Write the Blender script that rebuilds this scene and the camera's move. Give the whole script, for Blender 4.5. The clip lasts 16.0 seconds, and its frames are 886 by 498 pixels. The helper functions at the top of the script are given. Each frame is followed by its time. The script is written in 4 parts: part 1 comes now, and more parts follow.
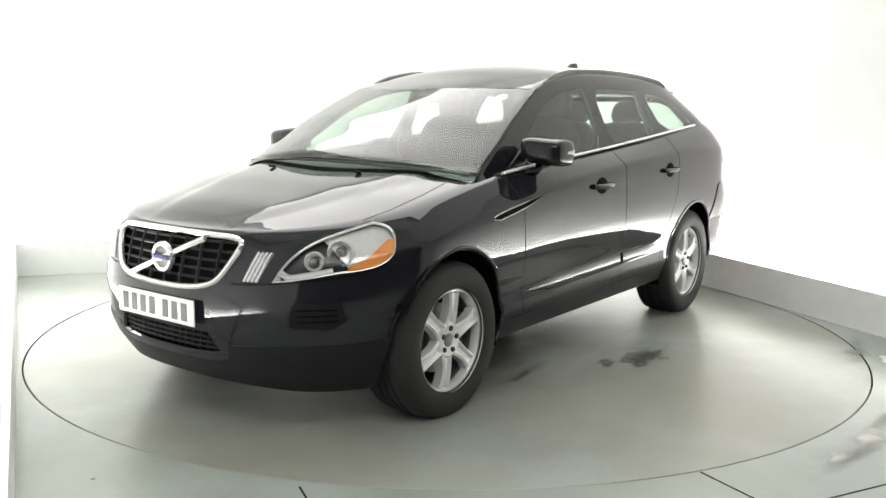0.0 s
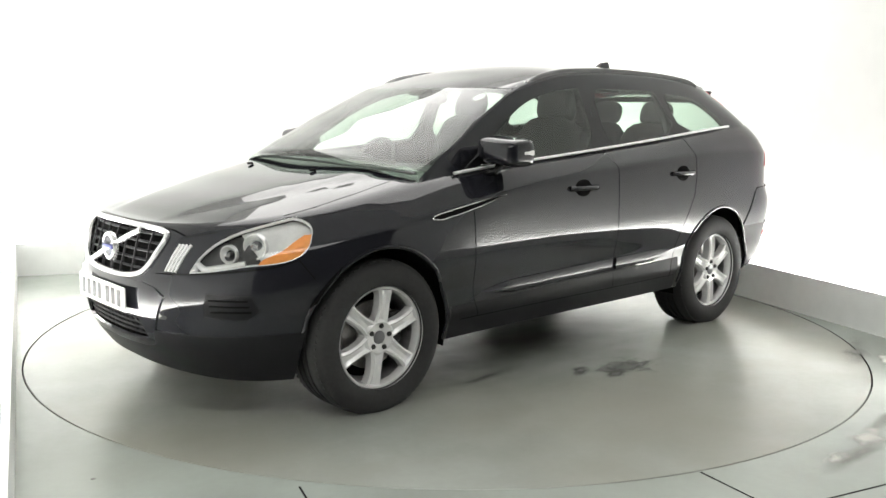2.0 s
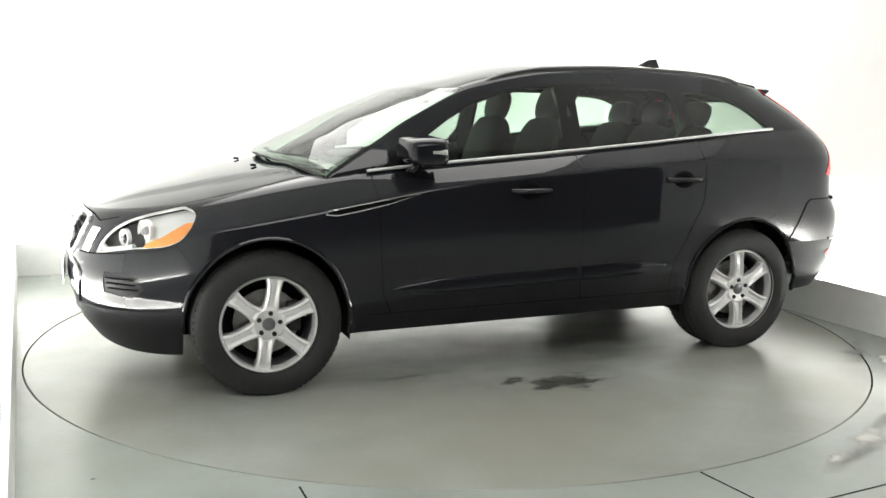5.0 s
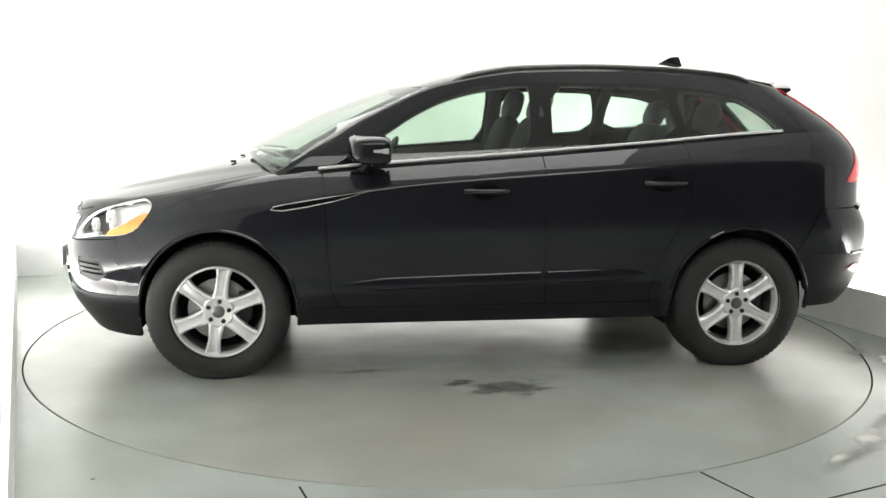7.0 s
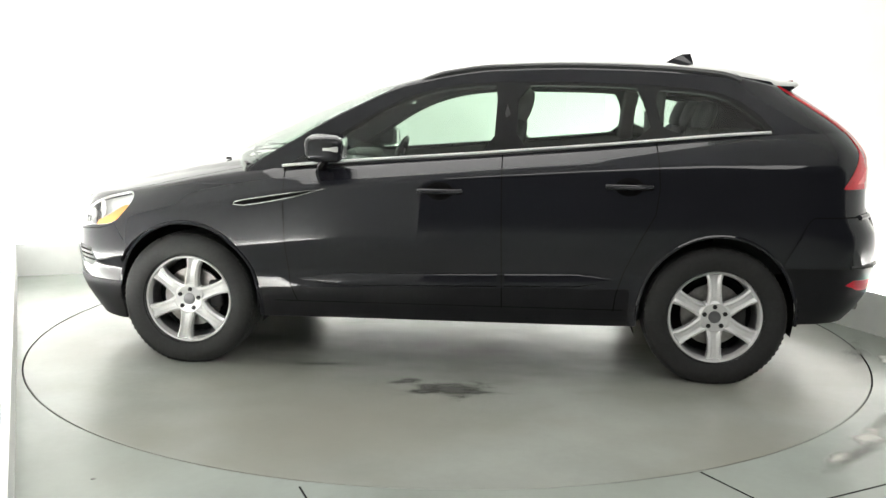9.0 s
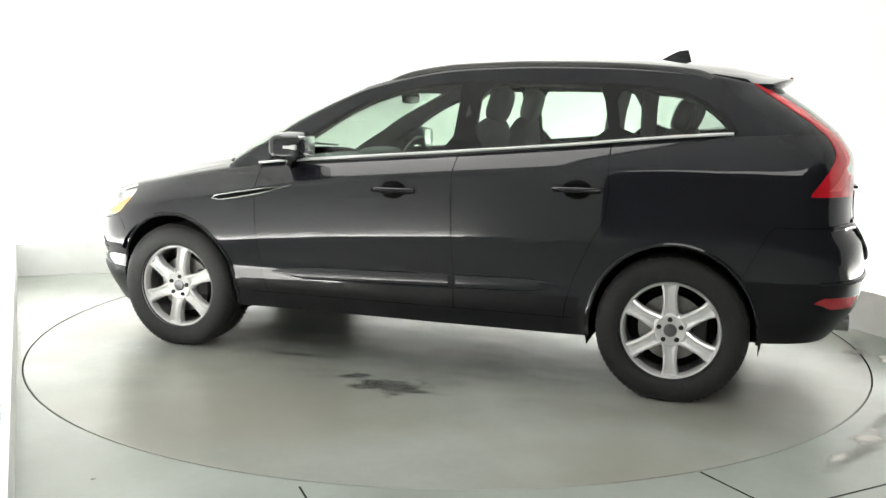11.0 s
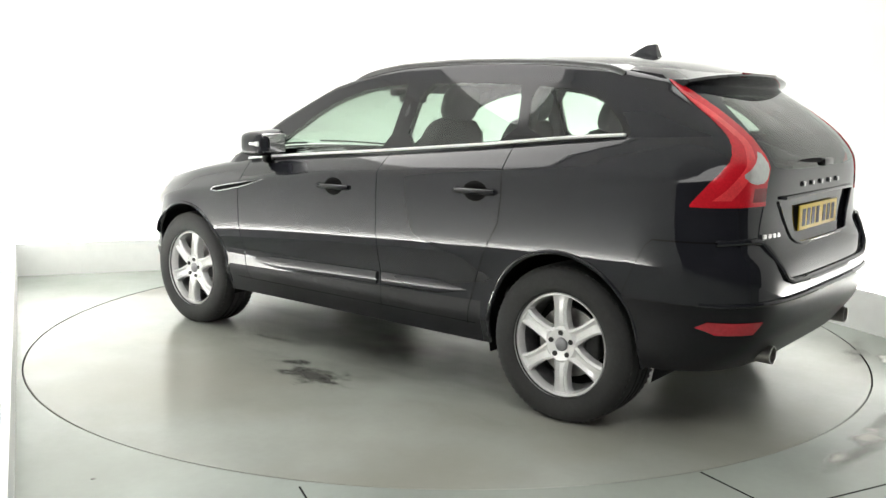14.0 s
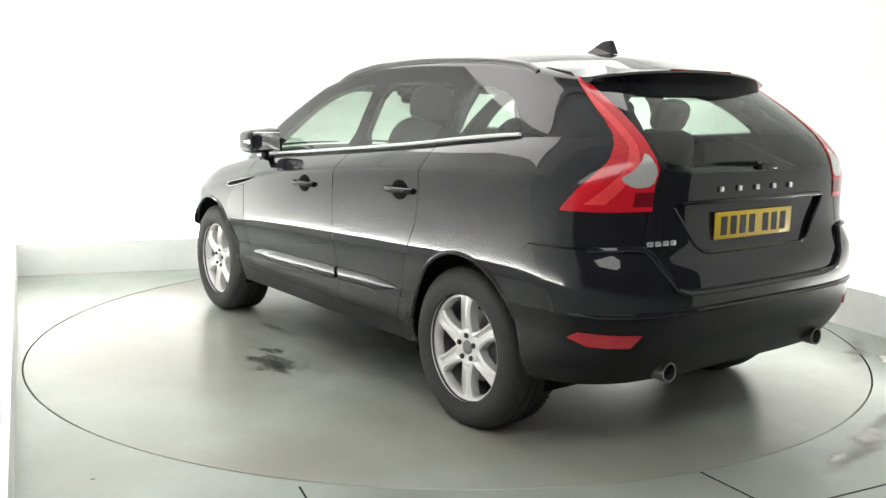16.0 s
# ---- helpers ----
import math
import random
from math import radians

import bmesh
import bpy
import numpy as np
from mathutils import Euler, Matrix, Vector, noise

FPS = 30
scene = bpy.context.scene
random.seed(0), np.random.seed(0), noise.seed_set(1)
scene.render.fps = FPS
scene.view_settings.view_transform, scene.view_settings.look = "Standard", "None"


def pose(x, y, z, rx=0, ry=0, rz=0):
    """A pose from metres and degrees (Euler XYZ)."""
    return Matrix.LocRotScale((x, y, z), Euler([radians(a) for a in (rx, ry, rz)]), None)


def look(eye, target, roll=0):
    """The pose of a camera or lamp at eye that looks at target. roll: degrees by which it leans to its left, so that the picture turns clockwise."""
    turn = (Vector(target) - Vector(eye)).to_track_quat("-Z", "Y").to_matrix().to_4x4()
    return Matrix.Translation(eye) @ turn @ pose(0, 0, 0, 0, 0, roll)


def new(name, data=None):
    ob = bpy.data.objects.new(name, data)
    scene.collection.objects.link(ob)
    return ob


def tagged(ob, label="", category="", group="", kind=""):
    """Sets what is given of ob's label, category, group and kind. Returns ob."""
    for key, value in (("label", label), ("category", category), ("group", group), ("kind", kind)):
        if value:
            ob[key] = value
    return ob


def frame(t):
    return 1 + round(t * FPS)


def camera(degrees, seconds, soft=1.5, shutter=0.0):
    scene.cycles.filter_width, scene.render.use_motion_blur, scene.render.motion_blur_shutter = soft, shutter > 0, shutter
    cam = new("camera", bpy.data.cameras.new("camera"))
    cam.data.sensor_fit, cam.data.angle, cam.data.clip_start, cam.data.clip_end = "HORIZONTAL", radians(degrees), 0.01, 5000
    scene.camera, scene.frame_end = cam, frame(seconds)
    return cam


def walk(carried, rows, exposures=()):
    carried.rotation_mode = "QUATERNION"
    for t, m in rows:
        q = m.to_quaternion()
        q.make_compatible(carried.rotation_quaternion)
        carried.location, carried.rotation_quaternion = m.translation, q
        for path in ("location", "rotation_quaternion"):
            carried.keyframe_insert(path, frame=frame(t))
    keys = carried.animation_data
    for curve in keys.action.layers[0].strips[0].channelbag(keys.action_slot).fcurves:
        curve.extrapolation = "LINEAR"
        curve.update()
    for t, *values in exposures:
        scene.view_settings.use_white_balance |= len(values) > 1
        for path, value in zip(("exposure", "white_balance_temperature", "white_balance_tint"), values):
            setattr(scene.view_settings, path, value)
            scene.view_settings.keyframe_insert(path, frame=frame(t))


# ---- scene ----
from mathutils.bvhtree import BVHTree
from mathutils.interpolate import poly_3d_calc

# ---------------------------------------------------------------- camera
EYE = (0.0, -5.581, 1.396)
VIEW = look(EYE, (-0.005547, -5.581 + 0.9874522, 1.396 - 0.1578205), 0.76)
cam = camera(52.6, 16.0, soft=1.5)
walk(cam, [(0.0, VIEW), (16.0, VIEW)])

# turn of the turntable, degrees about its axis
TURN = [(0.0, 233.7), (0.5, 232.1), (1.0, 229.3), (1.5, 226.0), (2.0, 222.5), (2.5, 219.0), (3.0, 215.5), (3.5, 212.0),
        (4.0, 208.5), (5.25, 200.0), (6.5, 191.5), (7.0, 188.05), (7.5, 184.6), (8.0, 181.2), (8.5, 177.9), (9.0, 174.6),
        (10.25, 166.1), (11.5, 157.6), (12.0, 154.2), (12.5, 150.9), (13.0, 147.5), (13.5, 144.1), (14.0, 140.6),
        (14.5, 137.1), (15.0, 133.6), (15.5, 130.2), (16.0, 126.6)]
CAR_AT = (-0.077, 0.09)

# ---------------------------------------------------------------- world and light
world = bpy.data.worlds.new("hall")
scene.world = world
world.use_nodes = True
world.node_tree.nodes["Background"].inputs[0].default_value = (0.9, 1.0, 0.97, 1)
world.node_tree.nodes["Background"].inputs[1].default_value = 0.02
scene.view_settings.exposure = 0.11


def area_lamp(name, m, sx, sy, watts, colour=(1, 0.985, 0.96)):
    d = bpy.data.lights.new(name, "AREA")
    d.shape, d.size, d.size_y, d.energy, d.color = "RECTANGLE", sx, sy, watts, colour
    ob = new(name, d)
    ob.matrix_world = m
    return ob


# ---------------------------------------------------------------- materials
def mat(name, colour, rough=0.5, metal=0.0, coat=0.0, grain=0.0, scale=40.0, bump=0.0, spec=0.5, wear=0.0):
    m = bpy.data.materials.new(name)
    m.use_nodes = True
    nt = m.node_tree
    b = nt.nodes["Principled BSDF"]
    b.inputs["Base Color"].default_value = (*colour, 1)
    b.inputs["Roughness"].default_value = rough
    b.inputs["Metallic"].default_value = metal
    b.inputs["Coat Weight"].default_value = coat
    b.inputs["Coat Roughness"].default_value = 0.02
    b.inputs["Specular IOR Level"].default_value = spec
    if grain or bump or wear:
        tc = nt.nodes.new("ShaderNodeTexCoord")
        n1 = nt.nodes.new("ShaderNodeTexNoise")
        n1.inputs["Scale"].default_value, n1.inputs["Detail"].default_value = scale, 6
        n2 = nt.nodes.new("ShaderNodeTexNoise")
        n2.inputs["Scale"].default_value, n2.inputs["Detail"].default_value = scale / 14, 4
        for n in (n1, n2):
            nt.links.new(tc.outputs["Object"], n.inputs["Vector"])
        add = nt.nodes.new("ShaderNodeMath")
        nt.links.new(n1.outputs["Fac"], add.inputs[0])
        nt.links.new(n2.outputs["Fac"], add.inputs[1])
        mr = nt.nodes.new("ShaderNodeMapRange")
        nt.links.new(add.outputs[0], mr.inputs["Value"])
        mr.inputs["From Min"].default_value, mr.inputs["From Max"].default_value = 0.6, 1.4
        mr.inputs["To Min"].default_value, mr.inputs["To Max"].default_value = 1 - grain, 1 + grain
        mx = nt.nodes.new("ShaderNodeMix")
        mx.data_type, mx.blend_type = "RGBA", "MULTIPLY"
        mx.inputs["Factor"].default_value = 1
        mx.inputs["A"].default_value = (*colour, 1)
        nt.links.new(mr.outputs[0], mx.inputs["B"])
        nt.links.new(mx.outputs["Result"], b.inputs["Base Color"])
        if wear:
            r2 = nt.nodes.new("ShaderNodeMapRange")
            nt.links.new(n2.outputs["Fac"], r2.inputs["Value"])
            r2.inputs["From Min"].default_value, r2.inputs["From Max"].default_value = 0.3, 0.7
            r2.inputs["To Min"].default_value, r2.inputs["To Max"].default_value = max(rough - wear, 0.02), rough + wear
            nt.links.new(r2.outputs[0], b.inputs["Roughness"])
        if bump:
            bp = nt.nodes.new("ShaderNodeBump")
            bp.inputs["Strength"].default_value, bp.inputs["Distance"].default_value = bump, 0.002
            nt.links.new(n1.outputs["Fac"], bp.inputs["Height"])
            nt.links.new(bp.outputs[0], b.inputs["Normal"])
    return m


def glass_mat(name, tint, gloss=0.02, least=0.085):
    m = bpy.data.materials.new(name)
    m.use_nodes = True
    nt = m.node_tree
    nt.nodes.remove(nt.nodes["Principled BSDF"])
    tr = nt.nodes.new("ShaderNodeBsdfTransparent")
    tr.inputs[0].default_value = (*tint, 1)
    gl = nt.nodes.new("ShaderNodeBsdfGlossy")
    gl.inputs["Roughness"].default_value = gloss
    lw = nt.nodes.new("ShaderNodeLayerWeight")
    lw.inputs["Blend"].default_value = 0.5
    pw = nt.nodes.new("ShaderNodeMath")
    pw.operation = "POWER"
    pw.inputs[1].default_value = 4.0
    nt.links.new(lw.outputs["Facing"], pw.inputs[0])
    fr = nt.nodes.new("ShaderNodeMapRange")
    fr.inputs["To Min"].default_value, fr.inputs["To Max"].default_value = least, 0.97
    nt.links.new(pw.outputs[0], fr.inputs["Value"])
    mx = nt.nodes.new("ShaderNodeMixShader")
    nt.links.new(fr.outputs[0], mx.inputs[0])
    nt.links.new(tr.outputs[0], mx.inputs[1])
    nt.links.new(gl.outputs[0], mx.inputs[2])
    nt.links.new(mx.outputs[0], nt.nodes["Material Output"].inputs[0])
    return m


PAINT = mat("black_paint", (0.0150, 0.0155, 0.0195), 0.5, 0.0, 1.0, spec=0.0)
TRIM = mat("dark_plastic", (0.010, 0.010, 0.0115), 0.42, 0, 0, 0.25, 120, 0.15, 0.22)
GAP = mat("shadow_gap", (0.004, 0.004, 0.004), 0.8, grain=0.2, spec=0.1)
GLOSSBLACK = mat("gloss_black", (0.010, 0.010, 0.011), 0.08, grain=0.1)
RUBBER = mat("tyre_rubber", (0.018, 0.018, 0.018), 0.72, grain=0.3, scale=60, bump=0.3)
ALLOY = mat("silver_alloy", (0.90, 0.90, 0.90), 0.26, 0.40, 0.3, 0.06, 60)
# darker copy of the alloy, with the shade inside the wheel in its colour
BARREL = mat("shaded_alloy", (0.24, 0.24, 0.24), 0.38, 0.6, 0, 0.3, 40)
STEEL = mat("brake_steel", (0.30, 0.29, 0.28), 0.38, 1.0, 0, 0.3, 50, 0.2)
DARKMETAL = mat("dark_metal", (0.03, 0.03, 0.03), 0.55, 0.4, grain=0.3)
CHROME = mat("chrome", (0.82, 0.82, 0.82), 0.16, 0.75, grain=0.03)
BRIGHT = mat("bright_moulding", (0.86, 0.86, 0.86), 0.3, 0.25, grain=0.03)
RAILMETAL = mat("brushed_rail", (0.13, 0.13, 0.13), 0.28, 1.0, grain=0.06, scale=80)
GLASS = glass_mat("car_glass", (0.68, 0.79, 0.71))
GLASSDARK = glass_mat("tinted_glass", (0.62, 0.71, 0.65))
LENS = glass_mat("clear_lens", (0.97, 0.98, 0.98), 0.02, 0.03)
LAMPBODY = mat("lamp_reflector", (0.80, 0.80, 0.79), 0.2, 0.3, grain=0.1)
LAMPDARK = mat("lamp_dark_bezel", (0.035, 0.035, 0.037), 0.3, 0.3, grain=0.1)
LAMPGREY = mat("lamp_bezel", (0.20, 0.20, 0.21), 0.3, 0.5, grain=0.1)
AMBER = mat("amber_lens", (0.85, 0.33, 0.09), 0.15, 0, 0.6, 0.1)
RED = mat("red_lens", (0.62, 0.012, 0.024), 0.2, 0, 0.6, 0.2, 90)
# red lens with its pinkish highlight put into the colour
REDPALE = mat("red_lens_highlight", (0.86, 0.060, 0.070), 0.22, 0, 0.6, 0.2, 120)
REDFOG = mat("fog_red_lens", (0.42, 0.010, 0.022), 0.2, 0, 0.6, 0.2, 90)
REDDARK = mat("dark_red_lens", (0.17, 0.004, 0.010), 0.25, 0, 0.25, 0.15, 90)
CLEARRED = mat("clear_rear_lens", (0.62, 0.62, 0.60), 0.15, 0.3, 1.0, 0.15)
PLATEW = mat("white_plate", (0.80, 0.80, 0.78), 0.3, grain=0.04)
PLATEY = mat("yellow_plate", (0.72, 0.50, 0.03), 0.3, grain=0.05)
INK = mat("plate_ink", (0.02, 0.02, 0.02), 0.5, grain=0.1)
SEAT = mat("dark_fabric", (0.030, 0.031, 0.032), 0.85, grain=0.3, scale=150, bump=0.3)
SEATTRIM = mat("seat_side", (0.045, 0.046, 0.046), 0.6, grain=0.2, scale=90, bump=0.2)
DASH = mat("dash_plastic", (0.035, 0.036, 0.036), 0.6, grain=0.2, scale=150, bump=0.3)
LINING = mat("headliner", (0.34, 0.34, 0.32), 0.9, grain=0.1, scale=120, bump=0.2)
WALLPAINT = mat("white_wall_paint", (0.86, 0.87, 0.85), 0.7, grain=0.03, scale=6)
PLINTH = mat("plinth_paint", (0.80, 0.81, 0.79), 0.45, grain=0.05, scale=12, bump=0.1, wear=0.1)
DARKWALL = mat("dark_hall_paint", (0.15, 0.15, 0.157), 0.8, grain=0.2, scale=8)
CEIL = mat("ceiling_paint", (0.50, 0.50, 0.49), 0.8, grain=0.04, scale=8)
BADGEBLUE = mat("badge_blue", (0.02, 0.025, 0.12), 0.3, grain=0.05)


def floor_mat(name, base, seed, dirt=0.35):
    """Worn grey-green floor paint: cloudy tone, scuffs, patchy gloss."""
    m = bpy.data.materials.new(name)
    m.use_nodes = True
    nt = m.node_tree
    b = nt.nodes["Principled BSDF"]
    tc = nt.nodes.new("ShaderNodeTexCoord")
    mp = nt.nodes.new("ShaderNodeMapping")
    mp.inputs["Location"].default_value = (seed, seed * 0.7, 0)
    nt.links.new(tc.outputs["Object"], mp.inputs[0])

    def noise_node(scale, detail, rough, dist=0.0):
        n = nt.nodes.new("ShaderNodeTexNoise")
        n.inputs["Scale"].default_value, n.inputs["Detail"].default_value = scale, detail
        n.inputs["Roughness"].default_value, n.inputs["Distortion"].default_value = rough, dist
        nt.links.new(mp.outputs[0], n.inputs["Vector"])
        return n

    def ramp(src, lo, hi, a, z):
        r = nt.nodes.new("ShaderNodeMapRange")
        r.interpolation_type = "SMOOTHSTEP"
        r.inputs["From Min"].default_value, r.inputs["From Max"].default_value = lo, hi
        r.inputs["To Min"].default_value, r.inputs["To Max"].default_value = a, z
        nt.links.new(src, r.inputs["Value"])
        return r.outputs[0]

    big, mid, fine = noise_node(0.8, 3, 0.5, 0.0), noise_node(2.6, 5, 0.5, 0.0), noise_node(24, 6, 0.65)
    mul = nt.nodes.new("ShaderNodeMath")
    mul.operation = "MULTIPLY"
    nt.links.new(ramp(big.outputs["Fac"], 0.2, 0.8, 0.84, 1.14), mul.inputs[0])
    nt.links.new(ramp(mid.outputs["Fac"], 0.2, 0.8, 0.93, 1.07), mul.inputs[1])
    mul2 = nt.nodes.new("ShaderNodeMath")
    mul2.operation = "MULTIPLY"
    nt.links.new(mul.outputs[0], mul2.inputs[0])
    nt.links.new(ramp(fine.outputs["Fac"], 0.2, 0.8, 0.975, 1.025), mul2.inputs[1])
    mx = nt.nodes.new("ShaderNodeMix")
    mx.data_type, mx.blend_type = "RGBA", "MULTIPLY"
    mx.inputs["Factor"].default_value = 1
    mx.inputs["A"].default_value = (*base, 1)
    nt.links.new(mul2.outputs[0], mx.inputs["B"])
    streak = noise_node(0.9, 3, 0.45)
    grime = nt.nodes.new("ShaderNodeMix")
    grime.data_type = "RGBA"
    grime.inputs["B"].default_value = (base[0] * 0.80, base[1] * 0.74, base[2] * 0.68, 1)
    nt.links.new(ramp(streak.outputs["Fac"], 0.30, 0.75, 0.0, dirt), grime.inputs["Factor"])
    nt.links.new(mx.outputs["Result"], grime.inputs["A"])
    nt.links.new(grime.outputs["Result"], b.inputs["Base Color"])
    nt.links.new(ramp(fine.outputs["Fac"], 0.2, 0.8, 0.245, 0.275), b.inputs["Roughness"])
    return m


FLOORPAINT = floor_mat("floor_paint", (0.335, 0.368, 0.340), 3.1)
TABLEPAINT = floor_mat("turntable_paint", (0.340, 0.358, 0.330), 7.7, 0.8)
STAIN = mat("oil_stain", (0.075, 0.073, 0.066), 0.35, grain=0.6, scale=30)


def smudge_mat(name, colour, cover, scale, stretch, seed, rough=0.3, bite=0.25):
    """A film on the floor, thick in the middle and broken up towards its rim."""
    m = bpy.data.materials.new(name)
    m.use_nodes = True
    nt = m.node_tree
    b = nt.nodes["Principled BSDF"]
    b.inputs["Base Color"].default_value = (*colour, 1)
    b.inputs["Roughness"].default_value = rough
    tc = nt.nodes.new("ShaderNodeTexCoord")
    mp = nt.nodes.new("ShaderNodeMapping")
    mp.inputs["Location"].default_value = (seed, seed * 1.7, 0)
    mp.inputs["Scale"].default_value = (stretch, 1, 1)
    nt.links.new(tc.outputs["Object"], mp.inputs[0])
    no = nt.nodes.new("ShaderNodeTexNoise")
    no.inputs["Scale"].default_value, no.inputs["Detail"].default_value, no.inputs["Roughness"].default_value = scale, 6, 0.62
    nt.links.new(mp.outputs[0], no.inputs["Vector"])
    # the patch's own outline: one at its middle, nought at its rim
    at = nt.nodes.new("ShaderNodeAttribute")
    at.attribute_name = "core"
    add = nt.nodes.new("ShaderNodeMath")
    add.operation = "ADD"
    nt.links.new(no.outputs["Fac"], add.inputs[0])
    nt.links.new(at.outputs["Fac"], add.inputs[1])
    r = nt.nodes.new("ShaderNodeMapRange")
    r.interpolation_type = "SMOOTHSTEP"
    r.inputs["From Min"].default_value, r.inputs["From Max"].default_value = 0.95 - bite, 0.95 + bite
    r.inputs["To Min"].default_value, r.inputs["To Max"].default_value = 0, cover
    nt.links.new(add.outputs[0], r.inputs["Value"])
    tr = nt.nodes.new("ShaderNodeBsdfTransparent")
    mx = nt.nodes.new("ShaderNodeMixShader")
    nt.links.new(r.outputs[0], mx.inputs[0])
    nt.links.new(tr.outputs[0], mx.inputs[1])
    nt.links.new(b.outputs[0], mx.inputs[2])
    nt.links.new(mx.outputs[0], nt.nodes["Material Output"].inputs[0])
    return m


OILFILM = smudge_mat("oil_film", (0.05, 0.049, 0.043), 0.9, 9.0, 0.55, 2.3, bite=0.17)
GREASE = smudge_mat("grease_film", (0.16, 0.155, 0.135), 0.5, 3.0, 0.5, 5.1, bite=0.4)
PALEWEAR = smudge_mat("worn_pale_paint", (0.66, 0.65, 0.60), 0.75, 5.0, 0.7, 8.4, bite=0.18)
DIRTFILM = smudge_mat("dirt_film", (0.15, 0.145, 0.13), 0.6, 4.0, 0.6, 1.2, bite=0.25)


# ---------------------------------------------------------------- mesh helpers
def finish(bm, name, material, smooth=True):
    me = bpy.data.meshes.new(name)
    bmesh.ops.recalc_face_normals(bm, faces=bm.faces[:])
    bm.to_mesh(me)
    bm.free()
    me.materials.append(material)
    if smooth:
        for f in me.polygons:
            f.use_smooth = True
        me.set_sharp_from_angle(angle=radians(38))
    return me


def part(name, bm, material, parent=None, label="", smooth=True):
    ob = new(name, finish(bm, name, material, smooth))
    if parent:
        ob.parent = parent
    if label:
        ob["label"] = label
    return ob


def box(bm, cx, cy, cz, sx, sy, sz, bevel=0.0, m=None):
    r = bmesh.ops.create_cube(bm, size=1)
    vs = r["verts"]
    bmesh.ops.scale(bm, vec=(sx, sy, sz), verts=vs)
    if bevel:
        es = list({e for v in vs for e in v.link_edges})
        out = bmesh.ops.bevel(bm, geom=es, offset=bevel, segments=3, affect="EDGES", profile=0.5)
        vs = list({v for f in out["faces"] for v in f.verts} | {v for v in vs if v.is_valid})
    bmesh.ops.translate(bm, vec=(cx, cy, cz), verts=vs)
    if m is not None:
        bmesh.ops.transform(bm, matrix=m, verts=vs)
    return vs


def sweep(bm, pts, radius, sides=8, closed=False, flat=1.0):
    """A tube along points; flat squashes it along z."""
    pts = [Vector(p) for p in pts]
    rings = []
    n = len(pts)
    for i, p in enumerate(pts):
        a = pts[i - 1] if (i or closed) else p
        b = pts[(i + 1) % n] if (i < n - 1 or closed) else p
        d = (b - a).normalized()
        side = d.cross(Vector((0, 0, 1)))
        if side.length < 1e-3:
            side = d.cross(Vector((0, 1, 0)))
        side.normalize()
        upv = side.cross(d)
        rings.append([bm.verts.new(p + side * (radius * math.cos(k * 2 * math.pi / sides)) + upv * (radius * flat * math.sin(k * 2 * math.pi / sides)))
                      for k in range(sides)])
    for i in range(n if closed else n - 1):
        r0, r1 = rings[i], rings[(i + 1) % n]
        for k in range(sides):
            bm.faces.new((r0[k], r0[(k + 1) % sides], r1[(k + 1) % sides], r1[k]))
    if not closed:
        bm.faces.new(rings[0])
        bm.faces.new(rings[-1][::-1])


def lathe(bm, profile, segs=64, axis="y"):
    """Revolve (radius, offset) pairs about y (or z)."""
    rings = []
    for r, o in profile:
        ring = []
        for k in range(segs):
            a = 2 * math.pi * k / segs
            if axis == "y":
                ring.append(bm.verts.new((r * math.cos(a), o, r * math.sin(a))))
            else:
                ring.append(bm.verts.new((r * math.cos(a), r * math.sin(a), o)))
        rings.append(ring)
    for r0, r1 in zip(rings, rings[1:]):
        for k in range(segs):
            bm.faces.new((r0[k], r0[(k + 1) % segs], r1[(k + 1) % segs], r1[k]))
    return rings


def prism(bm, poly, lo, hi, place):
    """Extrude a 2D polygon between lo and hi; place(u, v, w) gives the point."""
    a = [bm.verts.new(place(u, v, lo)) for u, v in poly]
    b = [bm.verts.new(place(u, v, hi)) for u, v in poly]
    bm.faces.new(a[::-1])
    bm.faces.new(b)
    n = len(poly)
    for i in range(n):
        bm.faces.new((a[i], a[(i + 1) % n], b[(i + 1) % n], b[i]))


def spline(pts):
    """Smooth monotone curve through (x, y) pairs."""
    pts = sorted(pts)
    xs, ys = [p[0] for p in pts], [p[1] for p in pts]
    n = len(xs)
    d = [(ys[i + 1] - ys[i]) / (xs[i + 1] - xs[i]) for i in range(n - 1)]
    t = [d[0]] + [0 if d[i - 1] * d[i] <= 0 else 2 * d[i - 1] * d[i] / (d[i - 1] + d[i]) for i in range(1, n - 1)] + [d[-1]]

    def at(x):
        if x <= xs[0]:
            return ys[0]
        if x >= xs[-1]:
            return ys[-1]
        i = 0
        while x > xs[i + 1]:
            i += 1
        h = xs[i + 1] - xs[i]
        u = (x - xs[i]) / h
        return ((1 + 2 * u) * (1 - u) ** 2 * ys[i] + u * (1 - u) ** 2 * h * t[i] + u * u * (3 - 2 * u) * ys[i + 1] + u * u * (u - 1) * h * t[i + 1])
    return at


# ---------------------------------------------------------------- the studio
RING = 2.462
BACK_N, BACK_D = Vector((-0.3231, 0.9464, 0)), 2.49
RIGHT_N, RIGHT_D = Vector((0.9223, 0.3865, 0)), 2.48
LEFT_N, LEFT_D = Vector((-0.9033, -0.429, 0)), 2.49


def meet(n1, d1, n2, d2):
    det = n1.x * n2.y - n1.y * n2.x
    return Vector(((d1 * n2.y - d2 * n1.y) / det, (n1.x * d2 - n2.x * d1) / det, 0))


JOINTS = (((-0.536, -2.456), (-0.452, -2.654)), ((0.996, -2.263), (1.207, -2.64)), ((1.358, -2.508), (1.88, -2.251)))


